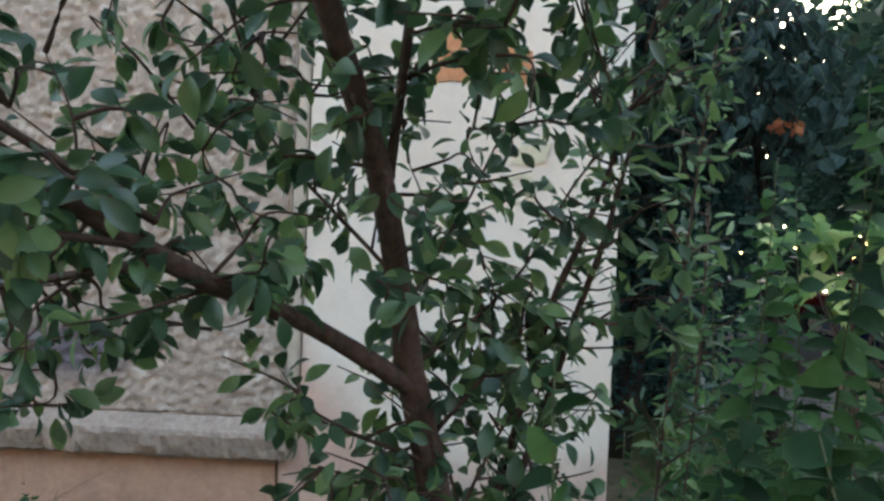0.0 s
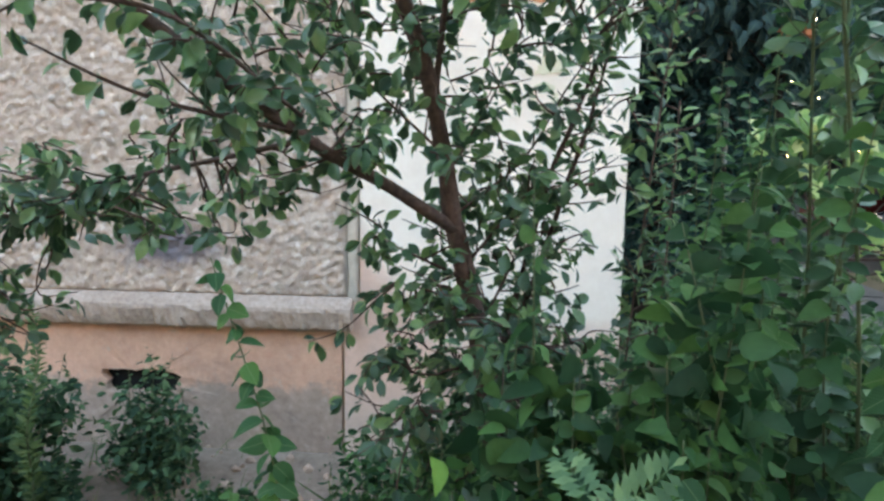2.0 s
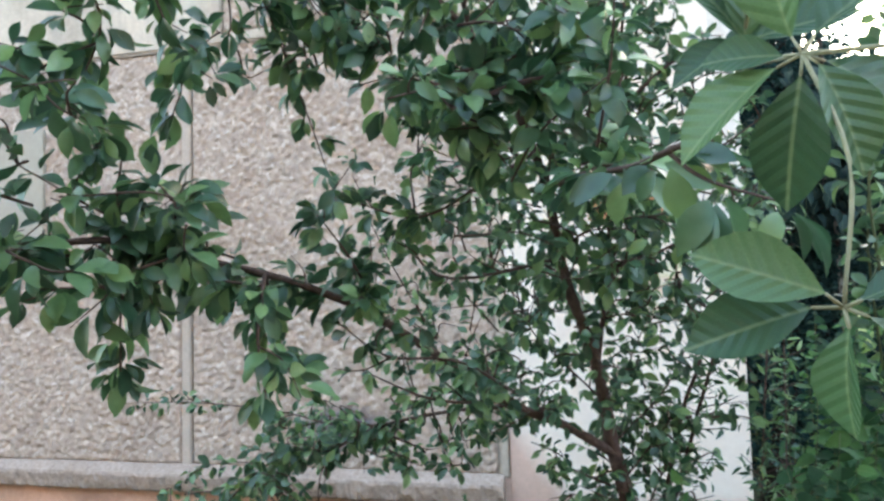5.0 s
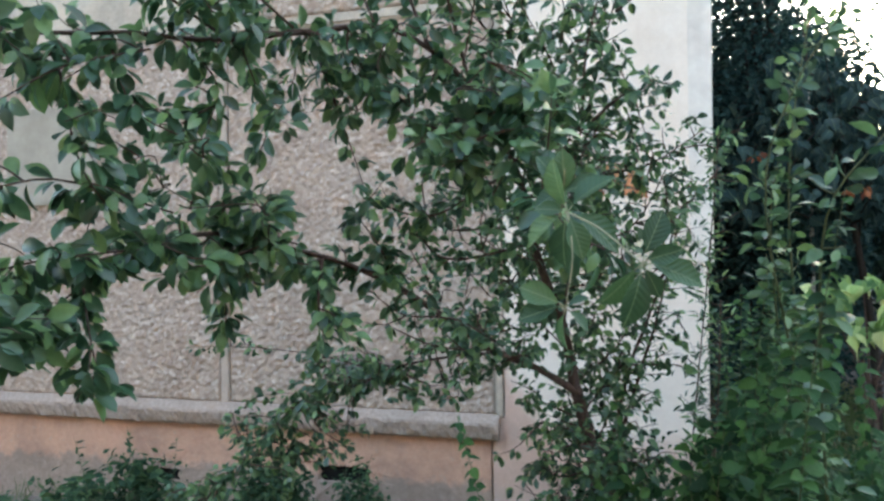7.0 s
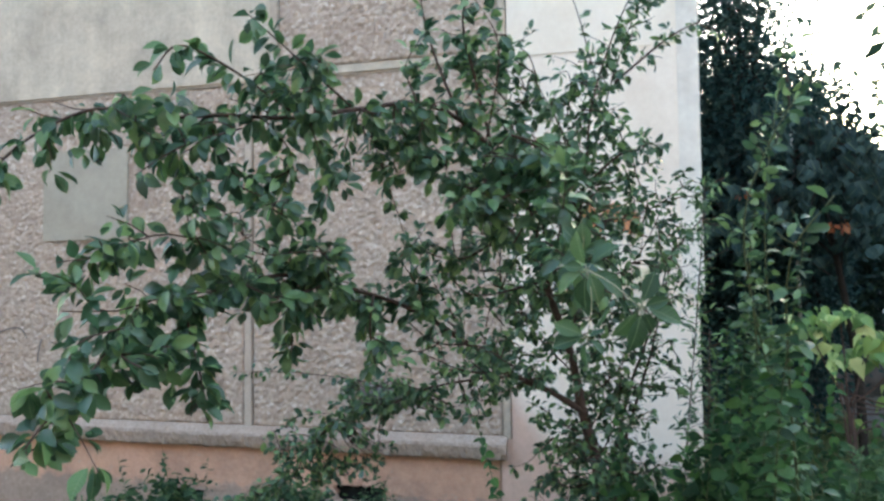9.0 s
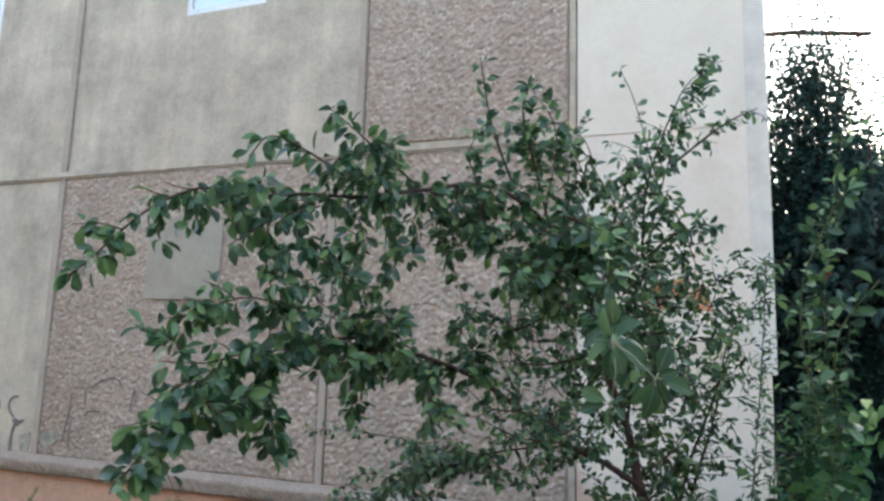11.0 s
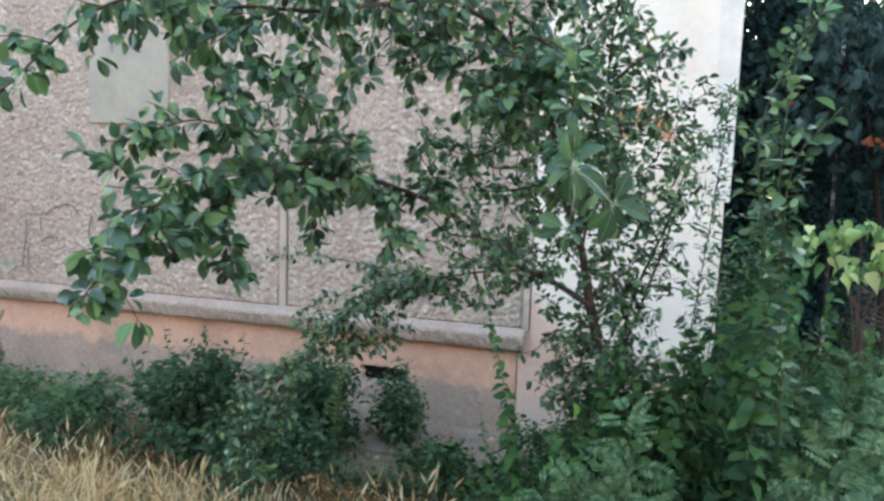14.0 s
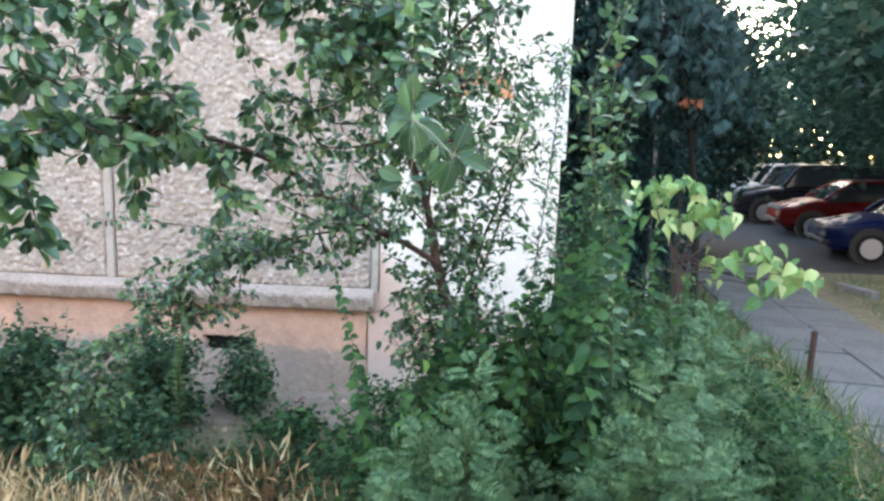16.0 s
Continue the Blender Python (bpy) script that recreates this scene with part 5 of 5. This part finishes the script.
# ---- cars ----
def paint(name, col):
    m, nodes, links, b = material(name, 0.3, 0.0)
    b.inputs["Specular IOR Level"].default_value = 0.13
    b.inputs["Base Color"].default_value = (*col, 1)
    n = noise_node(nodes, links, 4, 4)
    r = ramp(nodes, links, n, [(0.3, (0.22, 0.22, 0.22)), (0.7, (0.36, 0.36, 0.36))])
    links.new(r, b.inputs["Roughness"])
    return m


TYRE = surface("tyre_rubber", [(0.3, (0.012, 0.012, 0.012)), (0.7, (0.025, 0.025, 0.025))], 30, 4, 0.85, 0.002)
RIM, _, _, _rb = material("wheel_rim", 0.35, 0.7)
_rb.inputs["Base Color"].default_value = (0.5, 0.5, 0.5, 1)
CARGLASS, _, _, _cb = material("car_glass", 0.05)
_cb.inputs["Base Color"].default_value = (0.02, 0.025, 0.03, 1)
_cb.inputs["Specular IOR Level"].default_value = 0.35
LAMP, _, _, _lb = material("headlamp_glass", 0.1)
_lb.inputs["Base Color"].default_value = (0.16, 0.17, 0.19, 1)
BLACKTRIM = surface("black_trim", [(0.3, (0.015, 0.015, 0.016)), (0.7, (0.03, 0.03, 0.03))], 30, 4, 0.6, 0.001)


def curve_at(knots, u):
    """A soft curve through (u, value) knots."""
    for (a, p), (b, q) in zip(knots, knots[1:]):
        if u <= b:
            t = min(1, max(0, (u - a) / (b - a)))
            return p + (q - p) * t * t * (3 - 2 * t)
    return knots[-1][1]


def hull(L, low, high, half, stations=44, round_x=6.0, lean=0.0, u0=0.0, u1=1.0):
    """A closed shell along x: at each station a rounded section between low(u) and high(u), half(u) wide; lean draws its top in."""
    bm = bmesh.new()
    rings, m = [], 16
    for i in range(stations + 1):
        u = u0 + (u1 - u0) * i / stations
        z0, z1, w = low(u), high(u), half(u)
        ring = []
        for k in range(2 * m):
            a = math.pi * (k + 0.5) / m
            c, q = math.cos(a), math.sin(a)
            y = math.copysign(abs(c) ** (2 / round_x), c)
            z = 0.5 + 0.5 * math.copysign(abs(q) ** (2 / round_x), q)
            ring.append(bm.verts.new((-L / 2 + u * L, w * y * (1 - lean * z), z0 + (z1 - z0) * z)))
        rings.append(ring)
    for a, b in zip(rings, rings[1:]):
        for k in range(2 * m):
            bm.faces.new((a[k], a[(k + 1) % (2 * m)], b[(k + 1) % (2 * m)], b[k]))
    bm.faces.new(rings[0])
    bm.faces.new(rings[-1][::-1])
    bmesh.ops.recalc_face_normals(bm, faces=bm.faces[:])
    return bm


def disc(x, y, z, r, depth, side, inner=None):
    bm = bmesh.new()
    bmesh.ops.create_cone(bm, cap_ends=True, segments=28, radius1=r, radius2=inner or r, depth=depth, matrix=pose(x, y, z, 90 * side))
    return bm


def car(label, mat, place, length=4.2, height=1.42, width=1.68, hood=0.86, cab=(0.25, 0.42, 0.80, 0.97), tyre=0.30):
    """A parked car, its nose towards -x: shell, glasshouse, roof, pillars, bumper, lamps and wheels."""
    t = tagged(new("car"), label, "car", "parked cars")
    L, H, W = length, height, width / 2
    nose = -L / 2
    x_of = lambda u: nose + u * L
    top = [(0.0, hood - 0.20), (0.03, hood - 0.12), (cab[0], hood + 0.06), (0.62, hood + 0.12), (0.93, hood + 0.12), (1.0, hood - 0.06)]
    part("body", hull(L, lambda u: curve_at([(0, 0.30), (0.05, 0.20), (0.95, 0.20), (1, 0.32)], u), lambda u: curve_at(top, u), lambda u: W * curve_at([(0, 0.80), (0.10, 0.97), (0.5, 1.0), (0.92, 0.97), (1, 0.86)], u)), mat, t, smooth=True)
    house = [(cab[0], hood + 0.04), (cab[1], H - 0.03), ((cab[1] + cab[2]) / 2, H), (cab[2], H - 0.05), (cab[3], hood + 0.08)]
    gap = cab[1] - cab[0]
    part("glasshouse", hull(L, lambda u: hood - 0.02, lambda u: curve_at(house, u) - 0.012, lambda u: W * 0.93, 36, 7.0, 0.17, cab[0] + 0.01, cab[3] - 0.005), CARGLASS, t, "dark window glass", True)
    part("roof", hull(L, lambda u: curve_at(house, u) - 0.07, lambda u: curve_at(house, u) + 0.012, lambda u: W * 0.80, 16, 5.0, 0.05, cab[0] + 0.86 * gap, cab[2] + 0.02), mat, t, smooth=True)
    for sg in (-1, 1):
        for ua, ub in ((cab[0] + 0.02, cab[0] + 0.92 * gap), (0.60, 0.585), (cab[3] - 0.02, cab[2])):
            za, zb = hood + 0.06, curve_at(house, ub) - 0.03
            tube = Tubes()
            tube.add(np.array([(x_of(ua), sg * W * 0.925, za), (x_of((ua + ub) / 2), sg * W * 0.87, (za + zb) / 2 + 0.02), (x_of(ub), sg * W * 0.79, zb)]), 0.045, 0.035, 8)
            tube.make("pillar", mat, t)
        part("headlight", box_bm(nose - 0.01, nose + 0.17, sg * (W - 0.36) - 0.17, sg * (W - 0.36) + 0.17, hood - 0.27, hood - 0.14, 0.04), LAMP, t, "clear headlight glass")
        part("side_mirror", box_bm(x_of(cab[0] + 0.07) - 0.06, x_of(cab[0] + 0.07) + 0.06, sg * (W + 0.06) - 0.08, sg * (W + 0.06) + 0.08, hood + 0.10, hood + 0.23, 0.04), BLACKTRIM, t)
        part("side_trim", box_bm(x_of(0.27), x_of(0.73), sg * (W - 0.005) - 0.012, sg * (W - 0.005) + 0.012, 0.50, 0.56, 0.008), BLACKTRIM, t)
        for wx in (x_of(0.185), x_of(0.80)):
            part("wheel_arch", disc(wx, sg * (W - 0.10), tyre + 0.02, tyre + 0.075, 0.206, sg), BLACKTRIM, t, "black wheel arch")
            ty = disc(wx, sg * (W - 0.095), tyre, tyre, 0.21, sg)
            bmesh.ops.bevel(ty, geom=[e for e in ty.edges if abs(e.verts[0].co.y - e.verts[1].co.y) < 0.01], offset=0.025, segments=2, affect="EDGES")
            wheel = part("wheel", ty, TYRE, t, "black rubber tyre")
            part("rim", disc(wx, sg * (W + 0.012), tyre, tyre * 0.66, 0.02, sg, tyre * 0.60), RIM, wheel, "grey wheel cover")
    part("grille", box_bm(nose - 0.012, nose + 0.10, -0.34, 0.34, hood - 0.27, hood - 0.15, 0.02), BLACKTRIM, t, "dark slotted grille")
    part("bumper", box_bm(nose - 0.05, nose + 0.14, -W * 0.86, W * 0.86, 0.30, 0.48, 0.06), BLACKTRIM, t, "dark plastic bumper")
    t.matrix_basis = place
    return t


lot_z = ground_z(4, 12) + 0.045
car("dark blue saloon car parked nose to the path", paint("blue_paint", (0.004, 0.009, 0.045)), pose(9.62, 9.4, lot_z, 0, 0, -9))
car("dark red car parked beside the blue one", paint("red_paint", (0.075, 0.005, 0.005)), pose(10.25, 13.5, lot_z, 0, 0, -9), 4.1, 1.48, 1.72, 0.90, (0.22, 0.42, 0.84, 0.98))
car("black off-road car parked in the row", paint("black_paint", (0.006, 0.007, 0.010)), pose(10.4, 16.6, lot_z, 0, 0, -9), 4.6, 1.80, 1.84, 1.05, (0.26, 0.38, 0.90, 0.99), 0.36)
car("silver off-road car parked far in the row", paint("silver_paint", (0.36, 0.39, 0.44)), pose(11.0, 20.0, lot_z, 0, 0, -9), 4.5, 1.75, 1.8, 1.02, (0.26, 0.38, 0.90, 0.99), 0.36)
car("silver car parked at the end of the row", paint("grey_paint", (0.38, 0.42, 0.46)), pose(9.4, 25.0, lot_z, 0, 0, -9), 4.4, 1.5, 1.75, 0.88)

# ---- lime-leaved sapling by the path ----
random.seed(31)
sap = tagged(new("catalpa_sapling"), "small sapling with large lime-green heart-shaped leaves", "tree")
w, lv = Tubes(), Leaves(LARGE_HEART)
trunk_c = spline([(2.15, -0.35, -0.05), (2.12, -0.36, 0.5), (2.16, -0.36, 1.0), (2.1, -0.33, 1.35)])
w.add(trunk_c, 0.018, 0.010, 7)
for tip, n in (((1.92, -0.35, 1.70), 18), ((2.10, -0.36, 1.74), 22), ((2.28, -0.37, 1.66), 18), ((2.02, -0.35, 1.50), 20), ((2.22, -0.38, 1.52), 20), ((2.42, -0.38, 1.52), 18), ((2.45, -0.40, 1.25), 16), ((2.64, -0.42, 1.30), 24), ((2.80, -0.43, 1.20), 22), ((2.92, -0.45, 1.16), 16), ((2.70, -0.42, 1.10), 14), ((2.30, -0.36, 1.10), 7)):
    br = Tubes()
    br.add(spline([(2.14, -0.35, random.uniform(0.85, 1.3)), ((2.13 + tip[0]) / 2, -0.37, (1.1 + tip[2]) / 2 + 0.03), tip], 6), 0.007, 0.003, 5)
    br.make("branch", BARK, sap)
    for _ in range(max(4, int(n * 0.8))):
        p = np.array(tip) + np.array((random.gauss(0, 0.075), random.gauss(0, 0.08), random.gauss(0.02, 0.035)))
        a = random.uniform(0, 6.28)
        lv.add(p, (0.9 * math.cos(a), 0.8 * math.sin(a) - 0.3, -0.55), random.uniform(0.06, 0.12), (random.gauss(0, 0.35), random.gauss(-0.6, 0.35), 1.0))
w.make("trunk", BARK, sap)
lv.singles("leaf", LIME_LEAF, sap)

# ---- background trees ----
def tree(name, x, y, height, crown, leaves_n, size, label, mat=TREE_LEAF, shapes=OVAL, trunk_r=0.12, seed=1, low=0.25, clump_n=60):
    random.seed(seed)
    t = tagged(new(name), label, "tree")
    z0 = ground_z(x, y)
    w, lv = Tubes(), Leaves(shapes)
    top = np.array((x + random.uniform(-.3, .3), y, z0 + height * 0.8))
    base = np.array((x, y, z0 - 0.1))
    w.add(spline([base, base + (top - base) * 0.4 + np.array((0.1, 0, 0)), top]), trunk_r, trunk_r * 0.3, 8)
    rx, ry = crown
    clumps = []
    for _ in range(max(14, leaves_n // clump_n)):
        d = rand_dir(-0.95, 1.0)
        k = random.uniform(0.25, 1.0) ** 0.5
        p = np.array((x + d[0] * rx * k, y + d[1] * ry * k, z0 + height * (low + (1 - low) * 0.5) + d[2] * height * (1 - low) * 0.5 * k))
        clumps.append(p)
        if random.random() < 0.25:
            a = base + (top - base) * random.uniform(0.3, 0.9)
            w.add(spline([a, (a + p) / 2 + np.array((0, 0, 0.2)), p]), trunk_r * 0.3, 0.01, 5)
    spread = 0.13 * (rx + ry) / 2 + 0.12
    for i in range(leaves_n):
        p = random.choice(clumps) + np.array([random.gauss(0, spread) for _ in range(3)])
        p[2] = max(p[2], z0 + 0.05)
        lv.add(p, rand_dir(-0.9, 0.3), size * random.uniform(0.6, 1.2), rand_dir(0.2, 1))
    w.make("trunk", DARK_BARK, t)
    lv.make("crown", mat, t)
    return t


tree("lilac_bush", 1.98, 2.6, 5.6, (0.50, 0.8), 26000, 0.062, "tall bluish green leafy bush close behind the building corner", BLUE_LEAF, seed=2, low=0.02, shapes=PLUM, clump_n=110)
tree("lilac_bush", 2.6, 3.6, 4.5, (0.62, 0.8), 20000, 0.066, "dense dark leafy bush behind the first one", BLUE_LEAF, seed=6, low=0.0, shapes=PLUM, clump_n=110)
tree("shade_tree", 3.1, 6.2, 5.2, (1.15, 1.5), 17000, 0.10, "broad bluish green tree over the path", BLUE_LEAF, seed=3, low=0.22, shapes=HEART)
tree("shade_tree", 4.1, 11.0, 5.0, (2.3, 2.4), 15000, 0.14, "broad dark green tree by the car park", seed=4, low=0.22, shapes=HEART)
# last two crowns, mostly out of view, are added to deepen the shade here
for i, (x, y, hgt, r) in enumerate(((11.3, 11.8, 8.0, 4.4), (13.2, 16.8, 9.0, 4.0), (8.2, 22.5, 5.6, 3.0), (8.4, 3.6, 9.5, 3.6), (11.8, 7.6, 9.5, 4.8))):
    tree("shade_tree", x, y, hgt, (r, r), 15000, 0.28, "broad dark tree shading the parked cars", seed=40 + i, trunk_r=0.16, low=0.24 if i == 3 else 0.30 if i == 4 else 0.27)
# catalpa with large drooping leaves beside the corner
random.seed(52)
catalpa = tagged(new("catalpa_tree"), "young catalpa with large drooping bluish green leaves", "tree")
cw, cl, dead = Tubes(), Leaves(LARGE_HEART), Leaves(OVAL)
stem = spline([(2.95, 2.0, -0.1), (2.90, 1.98, 1.2), (2.70, 1.9, 2.4), (2.52, 1.8, 3.4)])
cw.add(stem, 0.045, 0.015, 8)
for k in range(34):
    d = rand_dir(-0.7, 0.9)
    tip = np.array((2.42 + 0.74 * d[0], 1.60 + 0.62 * d[1], 2.72 + 0.80 * d[2] - 0.30 * max(0.0, d[0])))
    a = stem[int(len(stem) * random.uniform(0.55, 0.98))]
    c = spline([a, (a + tip) / 2 + np.array((0, 0, 0.1)), tip], 5)
    cw.add(c, 0.009, 0.003, 5)
    for _ in range(30):
        p = c[random.randrange(3, len(c))] + np.array((random.gauss(0, 0.11), random.gauss(0, 0.11), random.gauss(0, 0.09)))
        q = random.uniform(0, 6.28)
        cl.add(p, (0.7 * math.cos(q), 0.7 * math.sin(q) - 0.3, -0.8), random.uniform(0.07, 0.125), (random.gauss(0, 0.6), random.gauss(-0.5, 0.6), 0.8))
for c, n in (((2.47, 1.06, 2.41), 10), ((2.57, 1.08, 2.42), 10), ((1.86, 1.10, 2.71), 7)):
    cw.add(spline([(2.5, 1.66, 2.7), ((2.5 + c[0]) / 2, 1.4, 2.72), c], 5), 0.006, 0.002, 5)
    for _ in range(n):
        dead.add(np.array(c) + np.array([random.gauss(0, 0.022) for _ in range(3)]), rand_dir(-1, -0.3), random.uniform(0.05, 0.10), rand_dir(-0.3, 0.6))
cw.make("trunk", DARK_BARK, catalpa, "slim brown trunk and boughs")
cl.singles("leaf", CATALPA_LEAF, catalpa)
dead.make("dead_leaves", ORANGE_LEAF, catalpa, "withered orange-brown leaves")
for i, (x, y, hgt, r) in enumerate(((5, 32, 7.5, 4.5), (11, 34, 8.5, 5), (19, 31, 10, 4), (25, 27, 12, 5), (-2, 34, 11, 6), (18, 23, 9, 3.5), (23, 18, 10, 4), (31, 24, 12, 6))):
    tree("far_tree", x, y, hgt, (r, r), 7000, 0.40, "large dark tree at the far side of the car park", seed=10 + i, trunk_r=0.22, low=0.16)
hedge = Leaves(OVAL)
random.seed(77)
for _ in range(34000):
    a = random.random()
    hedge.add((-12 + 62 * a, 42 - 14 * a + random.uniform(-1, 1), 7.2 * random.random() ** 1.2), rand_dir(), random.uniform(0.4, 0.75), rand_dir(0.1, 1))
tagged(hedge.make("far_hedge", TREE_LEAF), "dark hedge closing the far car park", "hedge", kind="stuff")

# ---- marks on the wall ----
INK = surface("black_marker", [(0.3, (0.15, 0.135, 0.13)), (0.7, (0.27, 0.235, 0.22))], 60, 5, 0.9, 0.001)
SMEAR = surface("grey_green_smear", [(0.38, (0.28, 0.275, 0.235)), (0.60, (0.52, 0.46, 0.385))], 14, 5, 0.95, 0.002)
SIGN_ORANGE = surface("orange_wall_paint", [(0.3, (0.58, 0.24, 0.12)), (0.7, (0.72, 0.35, 0.19))], 40, 8, 0.9, 0.001)
YELLOW = surface("pale_yellow_paint", [(0.3, (0.62, 0.55, 0.38)), (0.7, (0.70, 0.64, 0.47))], 40, 8, 0.9, 0.001)
graffiti = tagged(new("graffiti"), "faint black scribbles on the pebble-dash wall", "graffiti")


def stroke(points, half=0.007, mat=INK, depth=0.021, owner=None):
    """A painted line on the wall: a thin flat band along points (x, z)."""
    c = spline([(x, 0, z) for x, z in points], 8)
    bm = bmesh.new()
    rows = []
    for i, p in enumerate(c):
        d = c[min(i + 1, len(c) - 1)] - c[max(i - 1, 0)]
        n = np.array((-d[2], 0, d[0])) / (np.hypot(d[0], d[2]) + 1e-9)
        k = half * random.uniform(0.6, 1.1)
        rows.append([bm.verts.new((q[0], y, q[2])) for q in (p - n * k, p + n * k) for y in (-depth, -depth + 0.004)])
    for a, b in zip(rows, rows[1:]):
        for i, j in ((0, 2), (2, 3), (3, 1), (1, 0)):
            bm.faces.new((a[i], a[j], b[j], b[i]))
    bm.faces.new([rows[0][i] for i in (0, 1, 3, 2)])
    bm.faces.new([rows[-1][i] for i in (0, 2, 3, 1)])
    bmesh.ops.recalc_face_normals(bm, faces=bm.faces[:])
    return part("stroke", bm, mat, owner or graffiti)


random.seed(3)
for pts in (((-4.57, 1.53), (-4.43, 1.61), (-4.26, 1.63), (-4.18, 1.54)), ((-4.62, 1.27), (-4.55, 1.32), (-4.43, 1.32)), ((-4.80, 1.48), (-4.81, 1.32), (-4.86, 1.03)), ((-4.78, 1.21), (-4.79, 0.98)),
            ((-3.95, 1.52), (-3.83, 1.48), (-3.73, 1.43), (-3.65, 1.39)), ((-4.63, 1.50), (-4.62, 1.37)), ((-4.03, 1.54), (-4.06, 1.44), (-4.07, 1.34))):
    stroke(pts)
for pts, half in ((((-5.51, 1.41), (-5.61, 1.38), (-5.63, 1.29), (-5.55, 1.20)), 0.012), (((-5.51, 1.19), (-5.55, 1.02), (-5.56, 0.86)), 0.022), (((-6.16, 1.28), (-6.16, 1.37), (-6.06, 1.36), (-6.04, 1.28)), 0.009), (((-5.82, 1.37), (-5.90, 1.31), (-5.84, 1.24), (-5.76, 1.28), (-5.77, 1.35), (-5.83, 1.37)), 0.009)):
    stroke(pts, half, INK, 0.006)
orange_marks = tagged(new("painted_marks"), "faded orange shapes painted on the white wall", "graffiti")


def blot(outline, mat, owner, depth=0.010, name="mark"):
    bm = bmesh.new()
    n = len(outline)
    ring = []
    for i in range(n):
        (x0, z0), (x1, z1) = outline[i], outline[(i + 1) % n]
        for k in range(6):
            t = k / 6
            ring.append((x0 + (x1 - x0) * t + random.uniform(-.006, .006), z0 + (z1 - z0) * t + random.uniform(-.006, .006)))
    a = [bm.verts.new((x, -depth, z)) for x, z in ring]
    b = [bm.verts.new((x, -depth + 0.005, z)) for x, z in ring]
    bm.faces.new(a)
    bm.faces.new(b[::-1])
    for i in range(len(ring)):
        j = (i + 1) % len(ring)
        bm.faces.new((a[i], b[i], b[j], a[j]))
    bmesh.ops.triangulate(bm, faces=bm.faces[:2])
    bmesh.ops.recalc_face_normals(bm, faces=bm.faces[:])
    return part(name, bm, mat, owner)


blot([(-6.31, 1.04), (-5.83, 1.03), (-5.84, 0.95), (-6.18, 0.89)], SMEAR, graffiti, 0.006)
blot([(-5.57, 1.18), (-5.40, 1.18), (-5.49, 1.12)], INK, graffiti, 0.007)
blot([(-5.46, 1.03), (-5.30, 1.07), (-5.30, 0.90), (-5.41, 0.88)], SMEAR, graffiti, 0.006)
blot([(-5.15, 1.06), (-4.98, 1.12), (-4.90, 1.04), (-5.08, 0.93)], SMEAR, graffiti, 0.019)
blot([(0.53, 2.32), (0.71, 2.33), (0.68, 2.45), (0.60, 2.56), (0.57, 2.48)], SIGN_ORANGE, orange_marks)
blot([(0.82, 2.33), (0.98, 2.31), (0.95, 2.46), (0.86, 2.50)], SIGN_ORANGE, orange_marks)
blot([(0.70, 2.40), (0.80, 2.40), (0.83, 2.53), (0.72, 2.54)], SIGN_ORANGE, orange_marks, 0.011)
stroke([(0.93 + 0.06 * math.cos(a), 1.88 + 0.06 * math.sin(a)) for a in (0.6, 1.6, 2.6, 3.6, 4.6, 5.6, 6.6)], 0.012, YELLOW, 0.010, orange_marks)
blot([(0.88, 1.98), (1.02, 2.0), (1.05, 2.08), (0.92, 2.07)], YELLOW, orange_marks)

# ---- pole and pipe beyond the corner ----
POLE = surface("flaking_white_paint", [(0.50, (0.05, 0.045, 0.04)), (0.57, (0.50, 0.48, 0.45)), (0.8, (0.7, 0.69, 0.66))], 3.0, 6, 0.8, 0.003)
pole_t = Tubes()
pole_t.add(spline([(2.52, 2.2, -0.2), (2.49, 2.2, 2.0), (2.45, 2.2, 4.05)]), 0.018, 0.016, 10)
tagged(pole_t.make("slim_pole", POLE), "slim pole with flaking white paint", "pole")
pipe_t = Tubes()
pipe_t.add(np.array([(1.32, 3.0, 5.64), (1.9, 3.0, 5.62), (2.7, 3.0, 5.5)]), 0.03, 0.03, 8)
tagged(pipe_t.make("gas_pipe", RUST), "dark steel pipe leaving the building side", "pipe")
